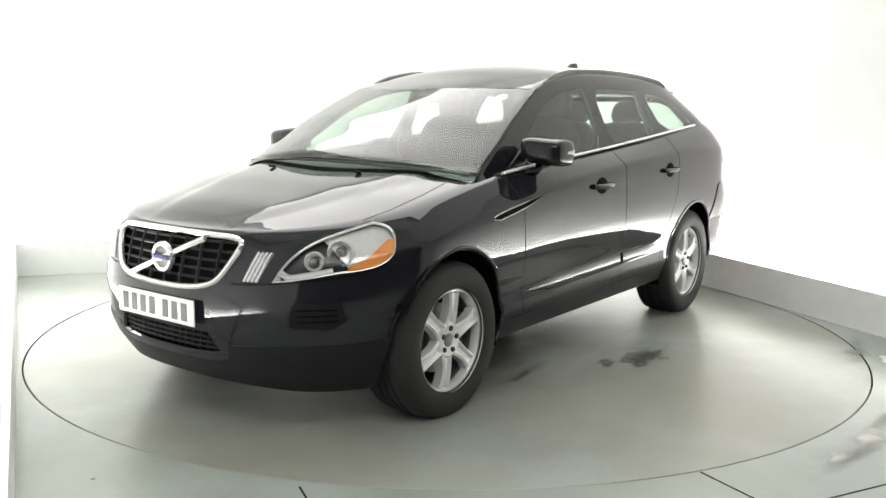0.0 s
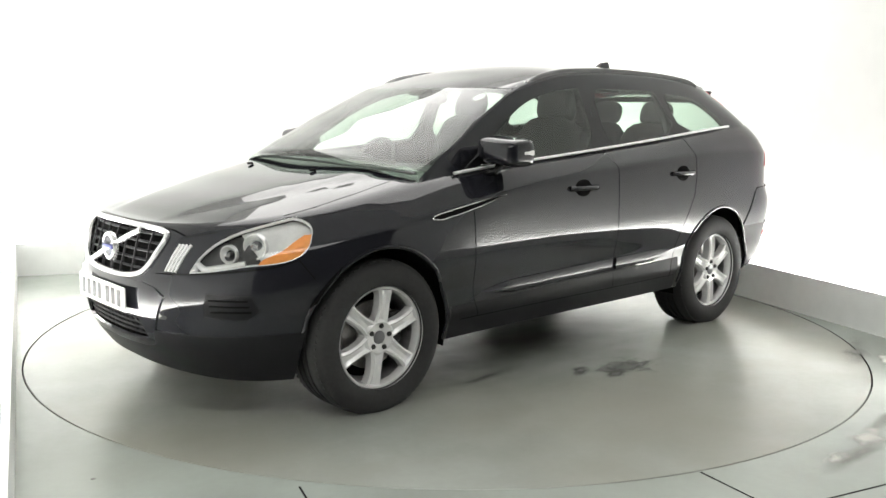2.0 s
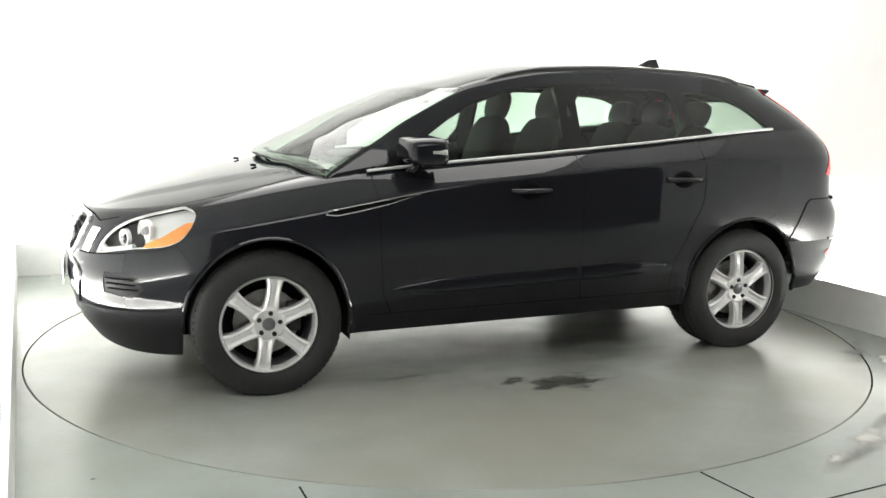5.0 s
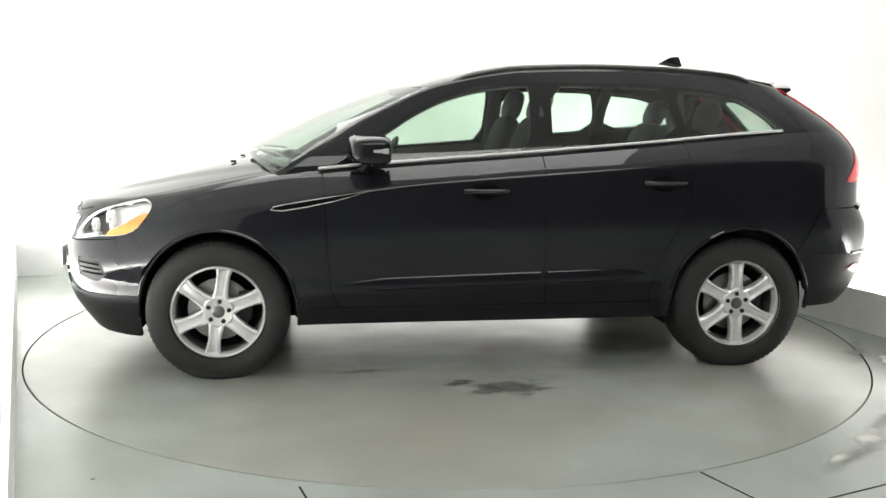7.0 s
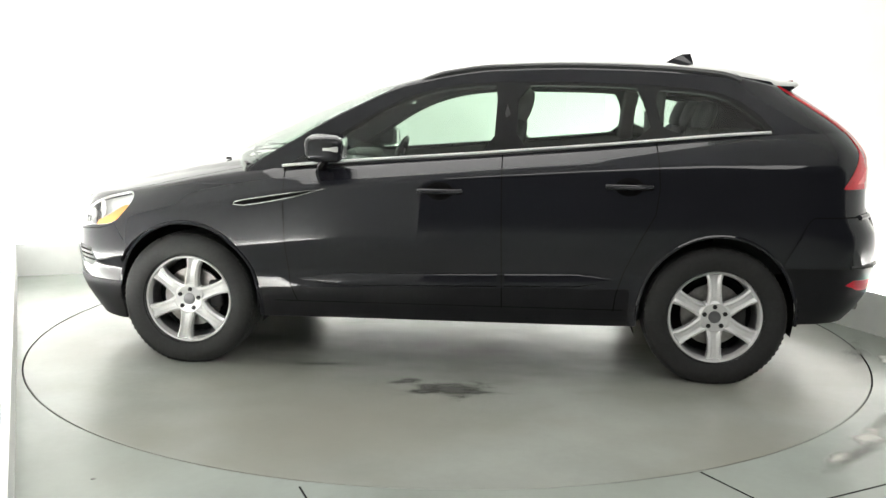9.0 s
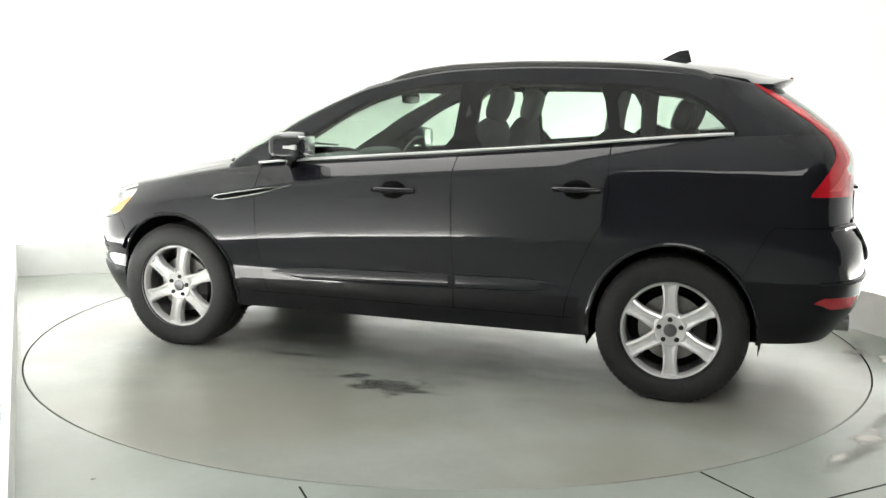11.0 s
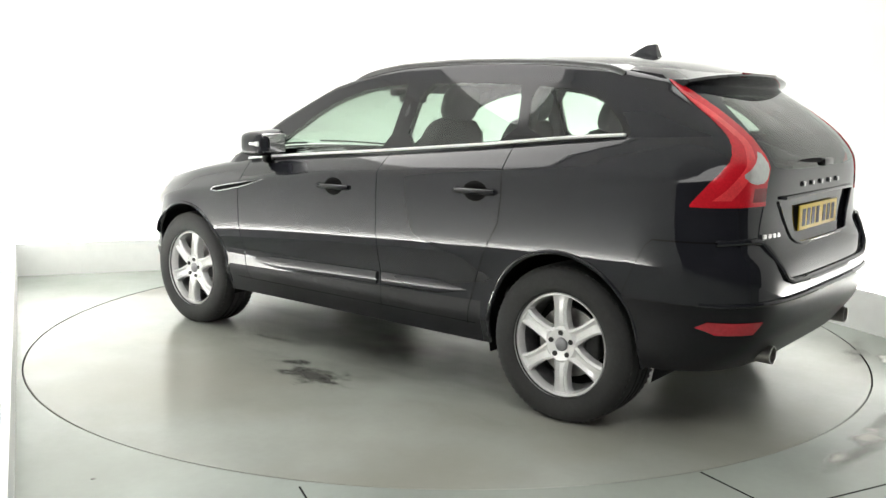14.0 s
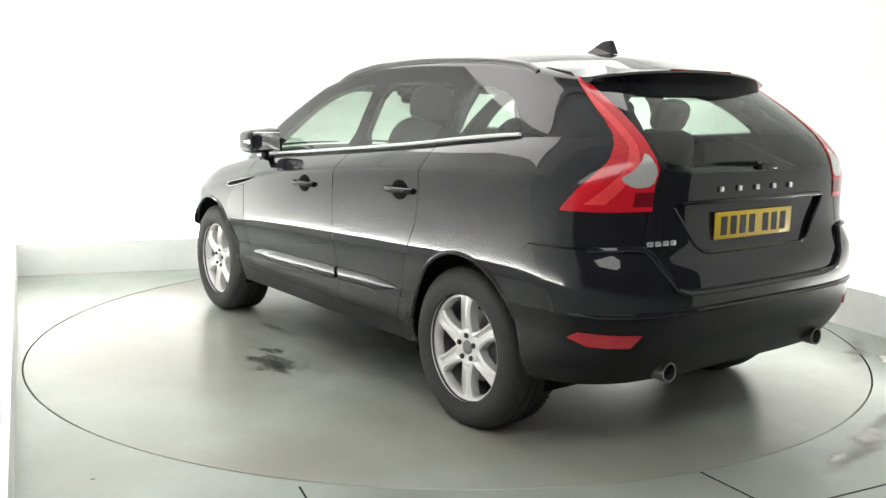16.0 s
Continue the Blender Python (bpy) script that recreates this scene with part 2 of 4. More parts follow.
def floor_with_hole():
    bm = bmesh.new()
    segs = 160
    inner = [bm.verts.new(((RING + 0.003) * math.cos(2 * math.pi * k / segs), (RING + 0.003) * math.sin(2 * math.pi * k / segs), 0)) for k in range(segs)]
    mid = [bm.verts.new((v.co.x * 1.35, v.co.y * 1.35, 0)) for v in inner]
    outer = []
    for k in range(segs):
        a = 2 * math.pi * k / segs
        c, s = math.cos(a), math.sin(a)
        f = 12.0 / max(abs(c), abs(s))
        outer.append(bm.verts.new((c * f, s * f, 0)))
    for k in range(segs):
        j = (k + 1) % segs
        bm.faces.new((inner[k], inner[j], mid[j], mid[k]))
        bm.faces.new((mid[k], mid[j], outer[j], outer[k]))
    ob = part("floor", bm, FLOORPAINT, smooth=False)
    tagged(ob, "grey-green painted concrete floor with worn patches", "floor", kind="structure")
    bm = bmesh.new()
    lathe(bm, [(RING + 0.003, -0.002), (RING + 0.003, -0.06), (0.0001, -0.06)], 160, "z")
    part("pit_lining", bm, GAP, ob, "black lining of the turntable pit", smooth=False)
    # joints between the floor plates in front of the turntable
    for a, b in JOINTS:
        d = Vector((b[0] - a[0], b[1] - a[1], 0))
        n = Vector((-d.y, d.x, 0)).normalized() * 0.004
        bm = bmesh.new()
        prism(bm, [(a[0] + n.x, a[1] + n.y), (b[0] + n.x, b[1] + n.y), (b[0] - n.x, b[1] - n.y), (a[0] - n.x, a[1] - n.y)], -0.002, 0.0012, lambda u, v, w: (u, v, w))
        part("floor_joint", bm, GAP, ob, "dark joint between floor plates", smooth=False)
    return ob


def wall_run(name, p0, p1, n, d0, height, thick, material, z0=0.0):
    """A straight wall between two floor points, its face at d0 along n from them."""
    bm = bmesh.new()
    a, b = Vector(p0) + n * d0, Vector(p1) + n * d0
    prism(bm, [(a.x, a.y), (b.x, b.y), (b.x + n.x * thick, b.y + n.y * thick), (a.x + n.x * thick, a.y + n.y * thick)],
          z0, z0 + height, lambda u, v, w: (u, v, w))
    return part(name, bm, material, smooth=False)


def studio():
    floor_with_hole()
    cl, cr = meet(BACK_N, BACK_D, LEFT_N, LEFT_D), meet(BACK_N, BACK_D, RIGHT_N, RIGHT_D)
    ldir = Vector((0.429, -0.9033, 0))
    rdir = Vector((0.3865, -0.9223, 0))
    le, re = cl + ldir * 6.4, cr + rdir * 6.2
    PH, GAPW, H = 0.262, 0.26, 3.3
    for nm, p0, p1, n, d in (("wall_back", cl, cr, BACK_N, BACK_D), ("wall_right", cr, re, RIGHT_N, RIGHT_D), ("wall_left", cl, le, LEFT_N, LEFT_D)):
        dirv = (p1 - p0).normalized()
        q0, q1 = p0 - dirv * GAPW, p1 + dirv * (GAPW if nm == "wall_back" else 0)
        w = wall_run(nm, q0 - dirv * 0.1, q1 + dirv * 0.1 * (nm == "wall_back"), n, GAPW, H, 0.12, WALLPAINT)
        tagged(w, "white painted studio wall flooded with light from below", "wall", kind="structure")
        t = wall_run(nm.replace("wall", "trim"), p0, p1, n, 0.0, PH, 0.03, PLINTH)
        tagged(t, "low pale grey upstand hiding the wall lights", "upstand", kind="structure")
        if nm != "wall_back":
            cap = wall_run(nm.replace("wall", "trim") + "_end", p1, p1 + dirv * 0.04, n, 0.0, PH, GAPW, PLINTH)
            tagged(cap, "pale grey end cap of the low upstand", "upstand", kind="structure")
        mid = (p0 + p1) / 2 + n * 0.18 + Vector((0, 0, 0.14))
        tgt = mid + n * 0.03 + Vector((0, 0, 0.45))
        # the tubes stop short of the open ends of the side walls
        long = (p1 - p0).length
        lit = long - {"wall_back": 0.0, "wall_right": 1.1, "wall_left": 1.3}[nm]
        # lamp's x axis along the wall
        zax = (mid - tgt).normalized()
        xax = dirv
        yax = zax.cross(xax)
        bays = max(2, round(lit / 1.3))
        for k in range(bays):
            c = mid + dirv * (lit * (k + 0.5) / bays - long / 2)
            m = Matrix(((xax.x, yax.x, zax.x, c.x), (xax.y, yax.y, zax.y, c.y), (xax.z, yax.z, zax.z, c.z), (0, 0, 0, 1)))
            area_lamp("cove_lamp", m, lit / bays - 0.02, 0.07, COVE * lit / bays)
    # dark hall behind the open side
    for nm, a, b in (("wall_hall_south", (-9, -11), (9, -11)), ("wall_hall_west", (-9, 6), (-9, -11)), ("wall_hall_east", (9, -11), (9, 6)), ("wall_hall_north", (9, 6), (-9, 6))):
        d = Vector((b[0] - a[0], b[1] - a[1], 0)).normalized()
        n = Vector((d.y, -d.x, 0))
        c = Vector((a[0] + b[0], a[1] + b[1], 0)) / 2 - Vector((0, -2.5, 0))
        if n.dot(c) < 0:
            n = -n
        w = wall_run(nm, (a[0], a[1], 0), (b[0], b[1], 0), n, 0, 4.0, 0.15, DARKWALL)
        tagged(w, "plain dark wall of the hall behind the studio", "wall", kind="structure")
    bm = bmesh.new()
    box(bm, 0, -2.5, 4.06, 18.3, 17.3, 0.1)
    tagged(part("ceiling", bm, DARKWALL, smooth=False), "plain dark hall ceiling", "ceiling", kind="structure")
    bm = bmesh.new()
    corners = [cl + BACK_N * 0.3 + LEFT_N * 0.3, cr + BACK_N * 0.3 + RIGHT_N * 0.3, re + RIGHT_N * 0.3, le + LEFT_N * 0.3]
    prism(bm, [(c.x, c.y) for c in corners], 3.3, 3.36, lambda u, v, w: (u, v, w))
    tagged(part("ceiling_studio", bm, CEIL, smooth=False), "white studio ceiling", "ceiling", kind="structure")
    # one wide light box over the turntable, another over the hall floor
    for px, py, pz, lx, ly, w in ((-0.25, 0.45, 3.26, 3.6, 3.4, PANEL), (0.0, -5.0, 3.98, 6.0, 3.0, HALL)):
        bm = bmesh.new()
        box(bm, px, py, pz, lx, ly, 0.05, 0.01)
        tagged(part("ceiling_lamp", bm, CEIL), "wide white ceiling light box", "ceiling light", "ceiling lights")
        area_lamp("panel_lamp", look((px, py, pz - 0.035), (px, py + 0.0001, 0)), lx - 0.1, ly - 0.1, w)


COVE, PANEL, HALL = 24.5, 100.0, 192.0
studio()

# ---------------------------------------------------------------- turntable
def turntable():
    bm = bmesh.new()
    lathe(bm, [(0.0001, 0.0), (1.2, 0.0), (RING - 0.007, 0.0), (RING - 0.0045, -0.003), (RING - 0.0045, -0.05)], 160, "z")
    bmesh.ops.remove_doubles(bm, verts=bm.verts[:], dist=0.0005)
    ob = part("turntable", bm, TABLEPAINT, smooth=False)
    return tagged(ob, "large round grey-green painted turntable set flush in the floor", "turntable")


TABLE = turntable()


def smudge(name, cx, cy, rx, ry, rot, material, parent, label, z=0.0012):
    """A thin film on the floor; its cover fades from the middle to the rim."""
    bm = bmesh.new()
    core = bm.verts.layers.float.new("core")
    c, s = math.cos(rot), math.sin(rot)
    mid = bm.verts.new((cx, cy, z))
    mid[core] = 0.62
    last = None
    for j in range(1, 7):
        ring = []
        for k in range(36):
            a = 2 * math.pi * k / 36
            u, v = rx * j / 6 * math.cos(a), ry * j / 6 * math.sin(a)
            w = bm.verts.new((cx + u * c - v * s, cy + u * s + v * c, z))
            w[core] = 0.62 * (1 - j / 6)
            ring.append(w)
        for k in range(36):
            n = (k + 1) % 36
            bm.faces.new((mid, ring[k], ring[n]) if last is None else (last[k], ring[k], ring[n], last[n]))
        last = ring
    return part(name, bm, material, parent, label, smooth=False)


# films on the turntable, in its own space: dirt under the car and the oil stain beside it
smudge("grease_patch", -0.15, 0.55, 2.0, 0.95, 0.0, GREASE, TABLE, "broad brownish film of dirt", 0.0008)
smudge("stain", -0.17, 1.28, 0.46, 0.26, 0.1, OILFILM, TABLE, "dark oily stain", 0.0014)
smudge("stain", 0.08, 1.17, 0.20, 0.09, 0.3, OILFILM, TABLE, "dark oily stain", 0.0018)
smudge("stain", 0.55, 0.92, 0.30, 0.06, 0.1, DIRTFILM, TABLE, "thin dark streak", 0.0016)
# wear on the floor between the turntable and the upstand
FLOOR = bpy.data.objects["floor"]
for cx, cy, rx, ry, rot in ((1.84, -1.86, 0.34, 0.13, 0.8), (1.60, -2.10, 0.30, 0.10, 0.7), (2.13, -1.50, 0.30, 0.10, 0.95), (2.50, -0.62, 0.30, 0.08, 1.2)):
    smudge("worn_patch", cx, cy, rx, ry, rot, PALEWEAR, FLOOR, "pale patch where the floor paint has worn off", 0.0010)
for cx, cy, rx, ry, rot in ((1.74, -2.02, 0.55, 0.08, 0.75), (2.44, -0.40, 0.70, 0.13, 1.17), (2.02, -1.62, 0.30, 0.06, 0.9)):
    smudge("dirt_patch", cx, cy, rx, ry, rot, DIRTFILM, FLOOR, "dark smear of dirt", 0.0014)
# a fleck beside the turntable
bm = bmesh.new()
lathe(bm, [(0.0001, 0.002), (0.007, 0.0018), (0.010, 0.0004)], 9, "z")
fleck = part("fleck", bm, STAIN, FLOOR, "small dark fleck", smooth=False)
fleck.matrix_basis = pose(-1.315, -2.415, 0, 0, 0, 20)

# ---------------------------------------------------------------- the car's form
car = new("car")
tagged(car, "black five-door sport utility car standing on the turntable", "car")

belt = spline([(2.3, .862), (2.0, .890), (1.7, .928), (1.35, .988), (.878, 1.060), (.554, 1.090), (-.211, 1.150), (-.80, 1.200), (-1.609, 1.272), (-2.3, 1.298)])
crease = spline([(2.3, .72), (1.7, .80), (1.093, .892), (.517, .991), (-.203, 1.057), (-.78, 1.093), (-1.358, 1.120), (-1.883, 1.112), (-2.3, 1.095)])
bottom = spline([(2.3, .25), (2.0, .205), (1.78, .21), (1.2, .26), (.8, .272), (-.9, .282), (-1.6, .32), (-2.0, .335), (-2.3, .33)])
section = spline([(0, .860), (.5, .893), (.85, .916), (1.0, .914), (1.12, .912), (1.3, .930), (1.42, .9415), (1.5, .944), (1.75, .9415), (1.95, .935), (2.0, .931), (2.35, .895), (2.7, .857), (3.0, .815)])
nose = spline([(.15, 2.10), (.20, 2.14), (.25, 2.18), (.36, 2.25), (.47, 2.278), (.55, 2.282), (.64, 2.268), (.72, 2.248), (.82, 2.222), (.87, 2.190), (.92, 2.12), (1.1, 2.0)])
tail = spline([(.25, -2.06), (.34, -2.13), (.421, -2.19), (.50, -2.235), (.61, -2.252), (.69, -2.25), (.78, -2.238), (.83, -2.212), (.87, -2.192), (.955, -2.182), (1.03, -2.18),
               (1.151, -2.178), (1.269, -2.117), (1.385, -1.99), (1.44, -1.915), (1.50, -1.83), (1.60, -1.72)])
pillar = spline([(1.05, 1.085), (1.141, .945), (1.223, .801), (1.299, .681), (1.377, .532), (1.45, .383), (1.504, .265), (1.545, .125), (1.59, -.06)])
rail = spline([(.4, 1.46), (.265, 1.500), (.125, 1.538), (-.05, 1.572), (-.2, 1.592), (-.645, 1.607), (-1.09, 1.596), (-1.42, 1.566), (-1.6, 1.534), (-1.9, 1.49)])
hood_c = spline([(2.3, .862), (2.19, .866), (2.1, .886), (2.024, .910), (1.86, .953), (1.697, .989), (1.533, 1.026), (1.371, 1.056), (1.24, 1.083), (1.05, 1.112), (.9, 1.13)])
roof_c = spline([(.4, 1.492), (.30, 1.522), (.08, 1.590), (-.083, 1.627), (-.243, 1.648), (-.564, 1.663), (-.887, 1.668), (-1.21, 1.658), (-1.536, 1.628), (-1.75, 1.58), (-1.95, 1.53)])
XF, NF, NR, REAR = 1.35, 2.5, 4.4, .62


def side_width(x, z):
    b, c = belt(x), crease(x)
    if z <= .45:
        r = (z - .2) / .25
    elif z <= c:
        r = 1 + (z - .45) / (c - .45)
    else:
        r = 2 + (z - c) / (b - c)
    return section(min(max(r, -0.3), 3))


def upper_width(x, z):
    b = belt(x)
    f = (z - b) / (1.575 - b)
    return .803 - .190 * max(f, 0) ** 1.15 - 0.012 * max(f, 0) * (1 - f)


def rear_start(z):
    return tail(z) + REAR


def grid_faces(bm, rows):
    for a, b in zip(rows, rows[1:]):
        for i in range(len(a) - 1):
            vs = [a[i], a[i + 1], b[i + 1], b[i]]
            u = []
            for v in vs:
                if v not in u:
                    u.append(v)
            if len(u) >= 3:
                bm.faces.new(u)


def shell():
    """The left half of the body as one sheet."""
    bm = bmesh.new()
    layer = bm.faces.layers.int.new("pid")
    NFQ, NM, NRQ, NZ = 28, 60, 26, 44
    cols = [("f", k / NFQ) for k in range(NFQ)] + [("m", k / NM) for k in range(NM)] + [("r", k / NRQ) for k in range(NRQ + 1)]

    def lower_point(kind, u, v):
        if kind == "f":
            s = math.cos(u * math.pi / 2) ** (2 / NF)
            c = math.sin(u * math.pi / 2) ** (2 / NF)
            xn = XF + (2.19 - XF) * s
            z = bottom(xn) + (belt(xn) - bottom(xn)) * v
            x = XF + (nose(z) - XF) * s
            return Vector((x, side_width(min(x, 2.2), z) * c, z))
        if kind == "m":
            x, z = 0, .7
            for _ in range(6):
                x = XF + (rear_start(z) - XF) * u
                z = bottom(x) + (belt(x) - bottom(x)) * v
            return Vector((x, side_width(x, z), z))
        s, c = math.sin(u * math.pi / 2) ** (2 / NR), math.cos(u * math.pi / 2) ** (2 / NR)
        x, z = -1.8, .7
        for _ in range(8):
            x = rear_start(z) - REAR * s
            z = bottom(x) + (belt(x) - bottom(x)) * v
        return Vector((x, side_width(x, z) * max(c, 0), z))

    def upper_point(kind, u, v):
        x, z = -.5, 1.4
        if kind == "m":
            for _ in range(30):
                zn = belt(x) + (rail(x) - belt(x)) * v
                z = .5 * z + .5 * zn
                x = pillar(z) + (rear_start(z) - pillar(z)) * u
            return Vector((x, upper_width(x, z), z))
        s, c = math.sin(u * math.pi / 2) ** (2 / NR), math.cos(u * math.pi / 2) ** (2 / NR)
        x = -1.8
        for _ in range(30):
            zn = belt(x) + (rail(x) - belt(x)) * v
            z = .5 * z + .5 * zn
            x = rear_start(z) - REAR * s
        return Vector((x, upper_width(x, z) * max(c, 0), z))

    low = [[bm.verts.new(lower_point(k, u, v / NZ)) for k, u in cols] for v in range(NZ + 1)]
    grid_faces(bm, low)
    ucols = [(k, u) for k, u in cols if k != "f"]
    NU = 20
    upp = [[bm.verts.new(upper_point(k, u, v / NU)) for k, u in ucols] for v in range(NU + 1)]
    grid_faces(bm, upp)
    # hood
    edge = []
    for i, (k, u) in enumerate(cols):
        p = low[-1][i].co
        if p.x > .9:
            edge.append(low[-1][i])
    NH = 16
    hood_rows = [edge]
    for j in range(1, NH + 1):
        w = j / NH
        row = []
        for v in edge:
            p = v.co
            b = .20 * max(0, min(1, (2.05 - p.x) / 1.1)) ** 1.5
            x = p.x + b * (1 - (1 - w) ** 2)
            y = p.y * (1 - w)
            zc = max(hood_c(x), p.z)
            z = p.z + (zc - p.z) * (1 - (1 - w) ** 2.4)
            yc = .27 + .36 * max(0, min(1, (2.15 - x) / 1.1))
            t = max(0, min(1, (yc + .02 - y) / .05))
            z += .010 * t * t * (3 - 2 * t) * max(0, min(1, (2.2 - x) / .3))
            row.append(v if p.y < 1e-4 else bm.verts.new((x, y, z)))
        hood_rows.append(row)
    grid_faces(bm, hood_rows)
    # roof
    top = upp[-1]
    roof_rows = [top]
    NRF = 14
    for j in range(1, NRF + 1):
        w = j / NRF
        row = []
        for v in top:
            p = v.co
            b = .17 * max(0, min(1, (p.x + .5) / .65)) ** 1.5
            x = p.x + b * (1 - (1 - w) ** 2)
            z = p.z + (max(roof_c(x), p.z + .004) - p.z) * (1 - (1 - w) ** 2.2)
            row.append(v if p.y < 1e-4 else bm.verts.new((x, p.y * (1 - w), z)))
        roof_rows.append(row)
    grid_faces(bm, roof_rows)
    # windscreen, from the pillar edge to the centre line
    left = [r[0] for r in upp]
    NW = 16
    ws = [left]
    base_c, top_c = hood_rows[-1][-1].co, roof_rows[-1][0].co
    for j in range(1, NW + 1):
        w = j / NW
        row = []
        for i, v in enumerate(left):
            p = v.co
            f = i / (len(left) - 1)
            b = .20 + (top_c.x - left[-1].co.x - .20) * f
            zc = base_c.z + .012 + (top_c.z - base_c.z - .012) * ((p.z - left[0].co.z) / (left[-1].co.z - left[0].co.z))
            g = 1 - (1 - w) ** 2.2
            row.append(bm.verts.new((p.x + b * g, p.y * (1 - w), p.z + (zc - p.z) * g)))
        ws.append(row)
    n0 = len(bm.faces)
    grid_faces(bm, ws)
    bm.faces.ensure_lookup_table()
    wsf = [bm.faces[i] for i in range(n0, len(bm.faces))]
    for f in wsf:
        f[layer] = PID["windscreen"]
    bmesh.ops.remove_doubles(bm, verts=bm.verts[:], dist=0.0008)
    bmesh.ops.recalc_face_normals(bm, faces=bm.faces[:])
    if sum(f.normal.y * f.calc_area() for f in bm.faces) < 0:
        bmesh.ops.reverse_faces(bm, faces=bm.faces[:])
    return bm


NAMES = ["body", "windscreen", "front_window", "rear_window", "quarter_window", "headlight", "tail_light", "reverse_lamp", "rear_screen", "front_door", "rear_door",
         "gap", "bonnet", "tailgate", "rear_bumper", "front_bumper", "sill_cladding", "lower_bumper_trim", "grille_opening", "lower_grille", "number_plate_recess",
         "rear_reflector", "arch", "pillar_trim", "bumper_vent", "rear_valance", "roof", "fender_vent", "amber", "lamp_outer", "tail_guide", "tail_dark", "bumper_centre"]
PID = {n: i for i, n in enumerate(NAMES)}


def inside(poly, u, v):
    hit = False
    n = len(poly)
    for i in range(n):
        (a, b), (c, d) = poly[i], poly[(i + 1) % n]
        if (b > v) != (d > v) and u < (c - a) * (v - b) / (d - b) + a:
            hit = not hit
    return hit


def cut(bm, poly, ax, keep):
    """Score the sheet along a polygon seen along one axis; keep(centre) picks where."""
    us, vs = [p[0] for p in poly], [p[1] for p in poly]
    lo_u, hi_u, lo_v, hi_v = min(us), max(us), min(vs), max(vs)
    i, j = ax
    for k in range(len(poly)):
        p, q = poly[k], poly[(k + 1) % len(poly)]
        du, dv = q[0] - p[0], q[1] - p[1]
        if math.hypot(du, dv) < 1e-6:
            continue
        # only the faces near this edge
        eu, Eu, ev, Ev = min(p[0], q[0]) - .006, max(p[0], q[0]) + .006, min(p[1], q[1]) - .006, max(p[1], q[1]) + .006
        fs = []
        for f in bm.faces:
            cs = [v.co for v in f.verts]
            if max(c[i] for c in cs) < eu or min(c[i] for c in cs) > Eu or max(c[j] for c in cs) < ev or min(c[j] for c in cs) > Ev:
                continue
            if keep(f.calc_center_median()):
                fs.append(f)
        if not fs:
            continue
        co, no = [0, 0, 0], [0, 0, 0]
        co[i], co[j], no[i], no[j] = p[0], p[1], -dv, du
        geom = list({v for f in fs for v in f.verts}) + list({e for f in fs for e in f.edges}) + fs
        bmesh.ops.bisect_plane(bm, geom=geom, dist=1e-5, plane_co=co, plane_no=no)


def assign(bm, poly, ax, keep, pid, only=None):
    layer = bm.faces.layers.int["pid"]
    i, j = ax
    for f in bm.faces:
        c = f.calc_center_median()
        if keep(c) and inside(poly, c[i], c[j]) and (only is None or f[layer] in only):
            f[layer] = PID[pid]


def region(bm, poly, ax, keep, pid, only=None):
    cut(bm, poly, ax, keep)
    assign(bm, poly, ax, keep, pid, {PID[o] for o in only} if only else None)


def stripe(pts, w):
    """A thin closed band along an open polyline."""
    out, back = [], []
    for k, p in enumerate(pts):
        a, b = Vector(pts[max(k - 1, 0)]), Vector(pts[min(k + 1, len(pts) - 1)])
        d = (b - a).normalized()
        n = Vector((-d.y, d.x)) * w / 2
        out.append((p[0] + n.x, p[1] + n.y))
        back.append((p[0] - n.x, p[1] - n.y))
    return out + back[::-1]


XZ, YZ = (0, 2), (1, 2)
anyw = lambda c: True
flank = lambda c: c.y > .45
front = lambda c: c.x > 1.5
rear = lambda c: c.x < -1.4
upper = lambda c: c.y > .45 and c.z > belt(c.x) - .03

FRONT_WIN = [(.735, 1.098), (.60, 1.185), (.50, 1.25), (.376, 1.332), (.233, 1.402), (.09, 1.448), (-.053, 1.474), (-.20, 1.487), (-.245, 1.488), (-.232, 1.163), (.0, 1.143), (.5, 1.104)]
REAR_WIN = [(-.352, 1.490), (-.62, 1.491), (-.90, 1.486), (-.965, 1.478), (-1.03, 1.235), (-.60, 1.195), (-.345, 1.172)]
QUARTER = [(-1.025, 1.476), (-1.20, 1.466), (-1.32, 1.45), (-1.42, 1.415), (-1.50, 1.36), (-1.565, 1.295), (-1.57, 1.278), (-1.55, 1.270), (-1.085, 1.238)]
DLO = [(.84, 1.068), (.62, 1.20), (.50, 1.275), (.376, 1.352), (.233, 1.422), (.09, 1.468), (-.053, 1.494), (-.25, 1.507), (-.62, 1.511), (-.97, 1.502), (-1.20, 1.486), (-1.35, 1.465),
       (-1.46, 1.42), (-1.55, 1.35), (-1.605, 1.285), (-1.60, 1.268), (-1.0, 1.217), (-.2, 1.147), (.547, 1.09)]
for outline in (FRONT_WIN, REAR_WIN, QUARTER, DLO):
    outline[:] = [(x * 1.02, z + .008 + .010 * (z - 1.1) / .4) for x, z in outline]
HEAD = [(1.705, .87), (1.71, .90), (1.75, .918), (1.82, .923), (2.3, .923), (2.3, .66), (2.12, .688), (2.06, .703), (1.98, .722), (1.92, .727), (1.84, .739), (1.78, .767), (1.735, .82)]
HEAD_IN = [(.55, .67), (.575, .735), (.61, .80), (.66, .855), (.715, .893), (.765, .93), (1.2, .93), (1.2, .67)]
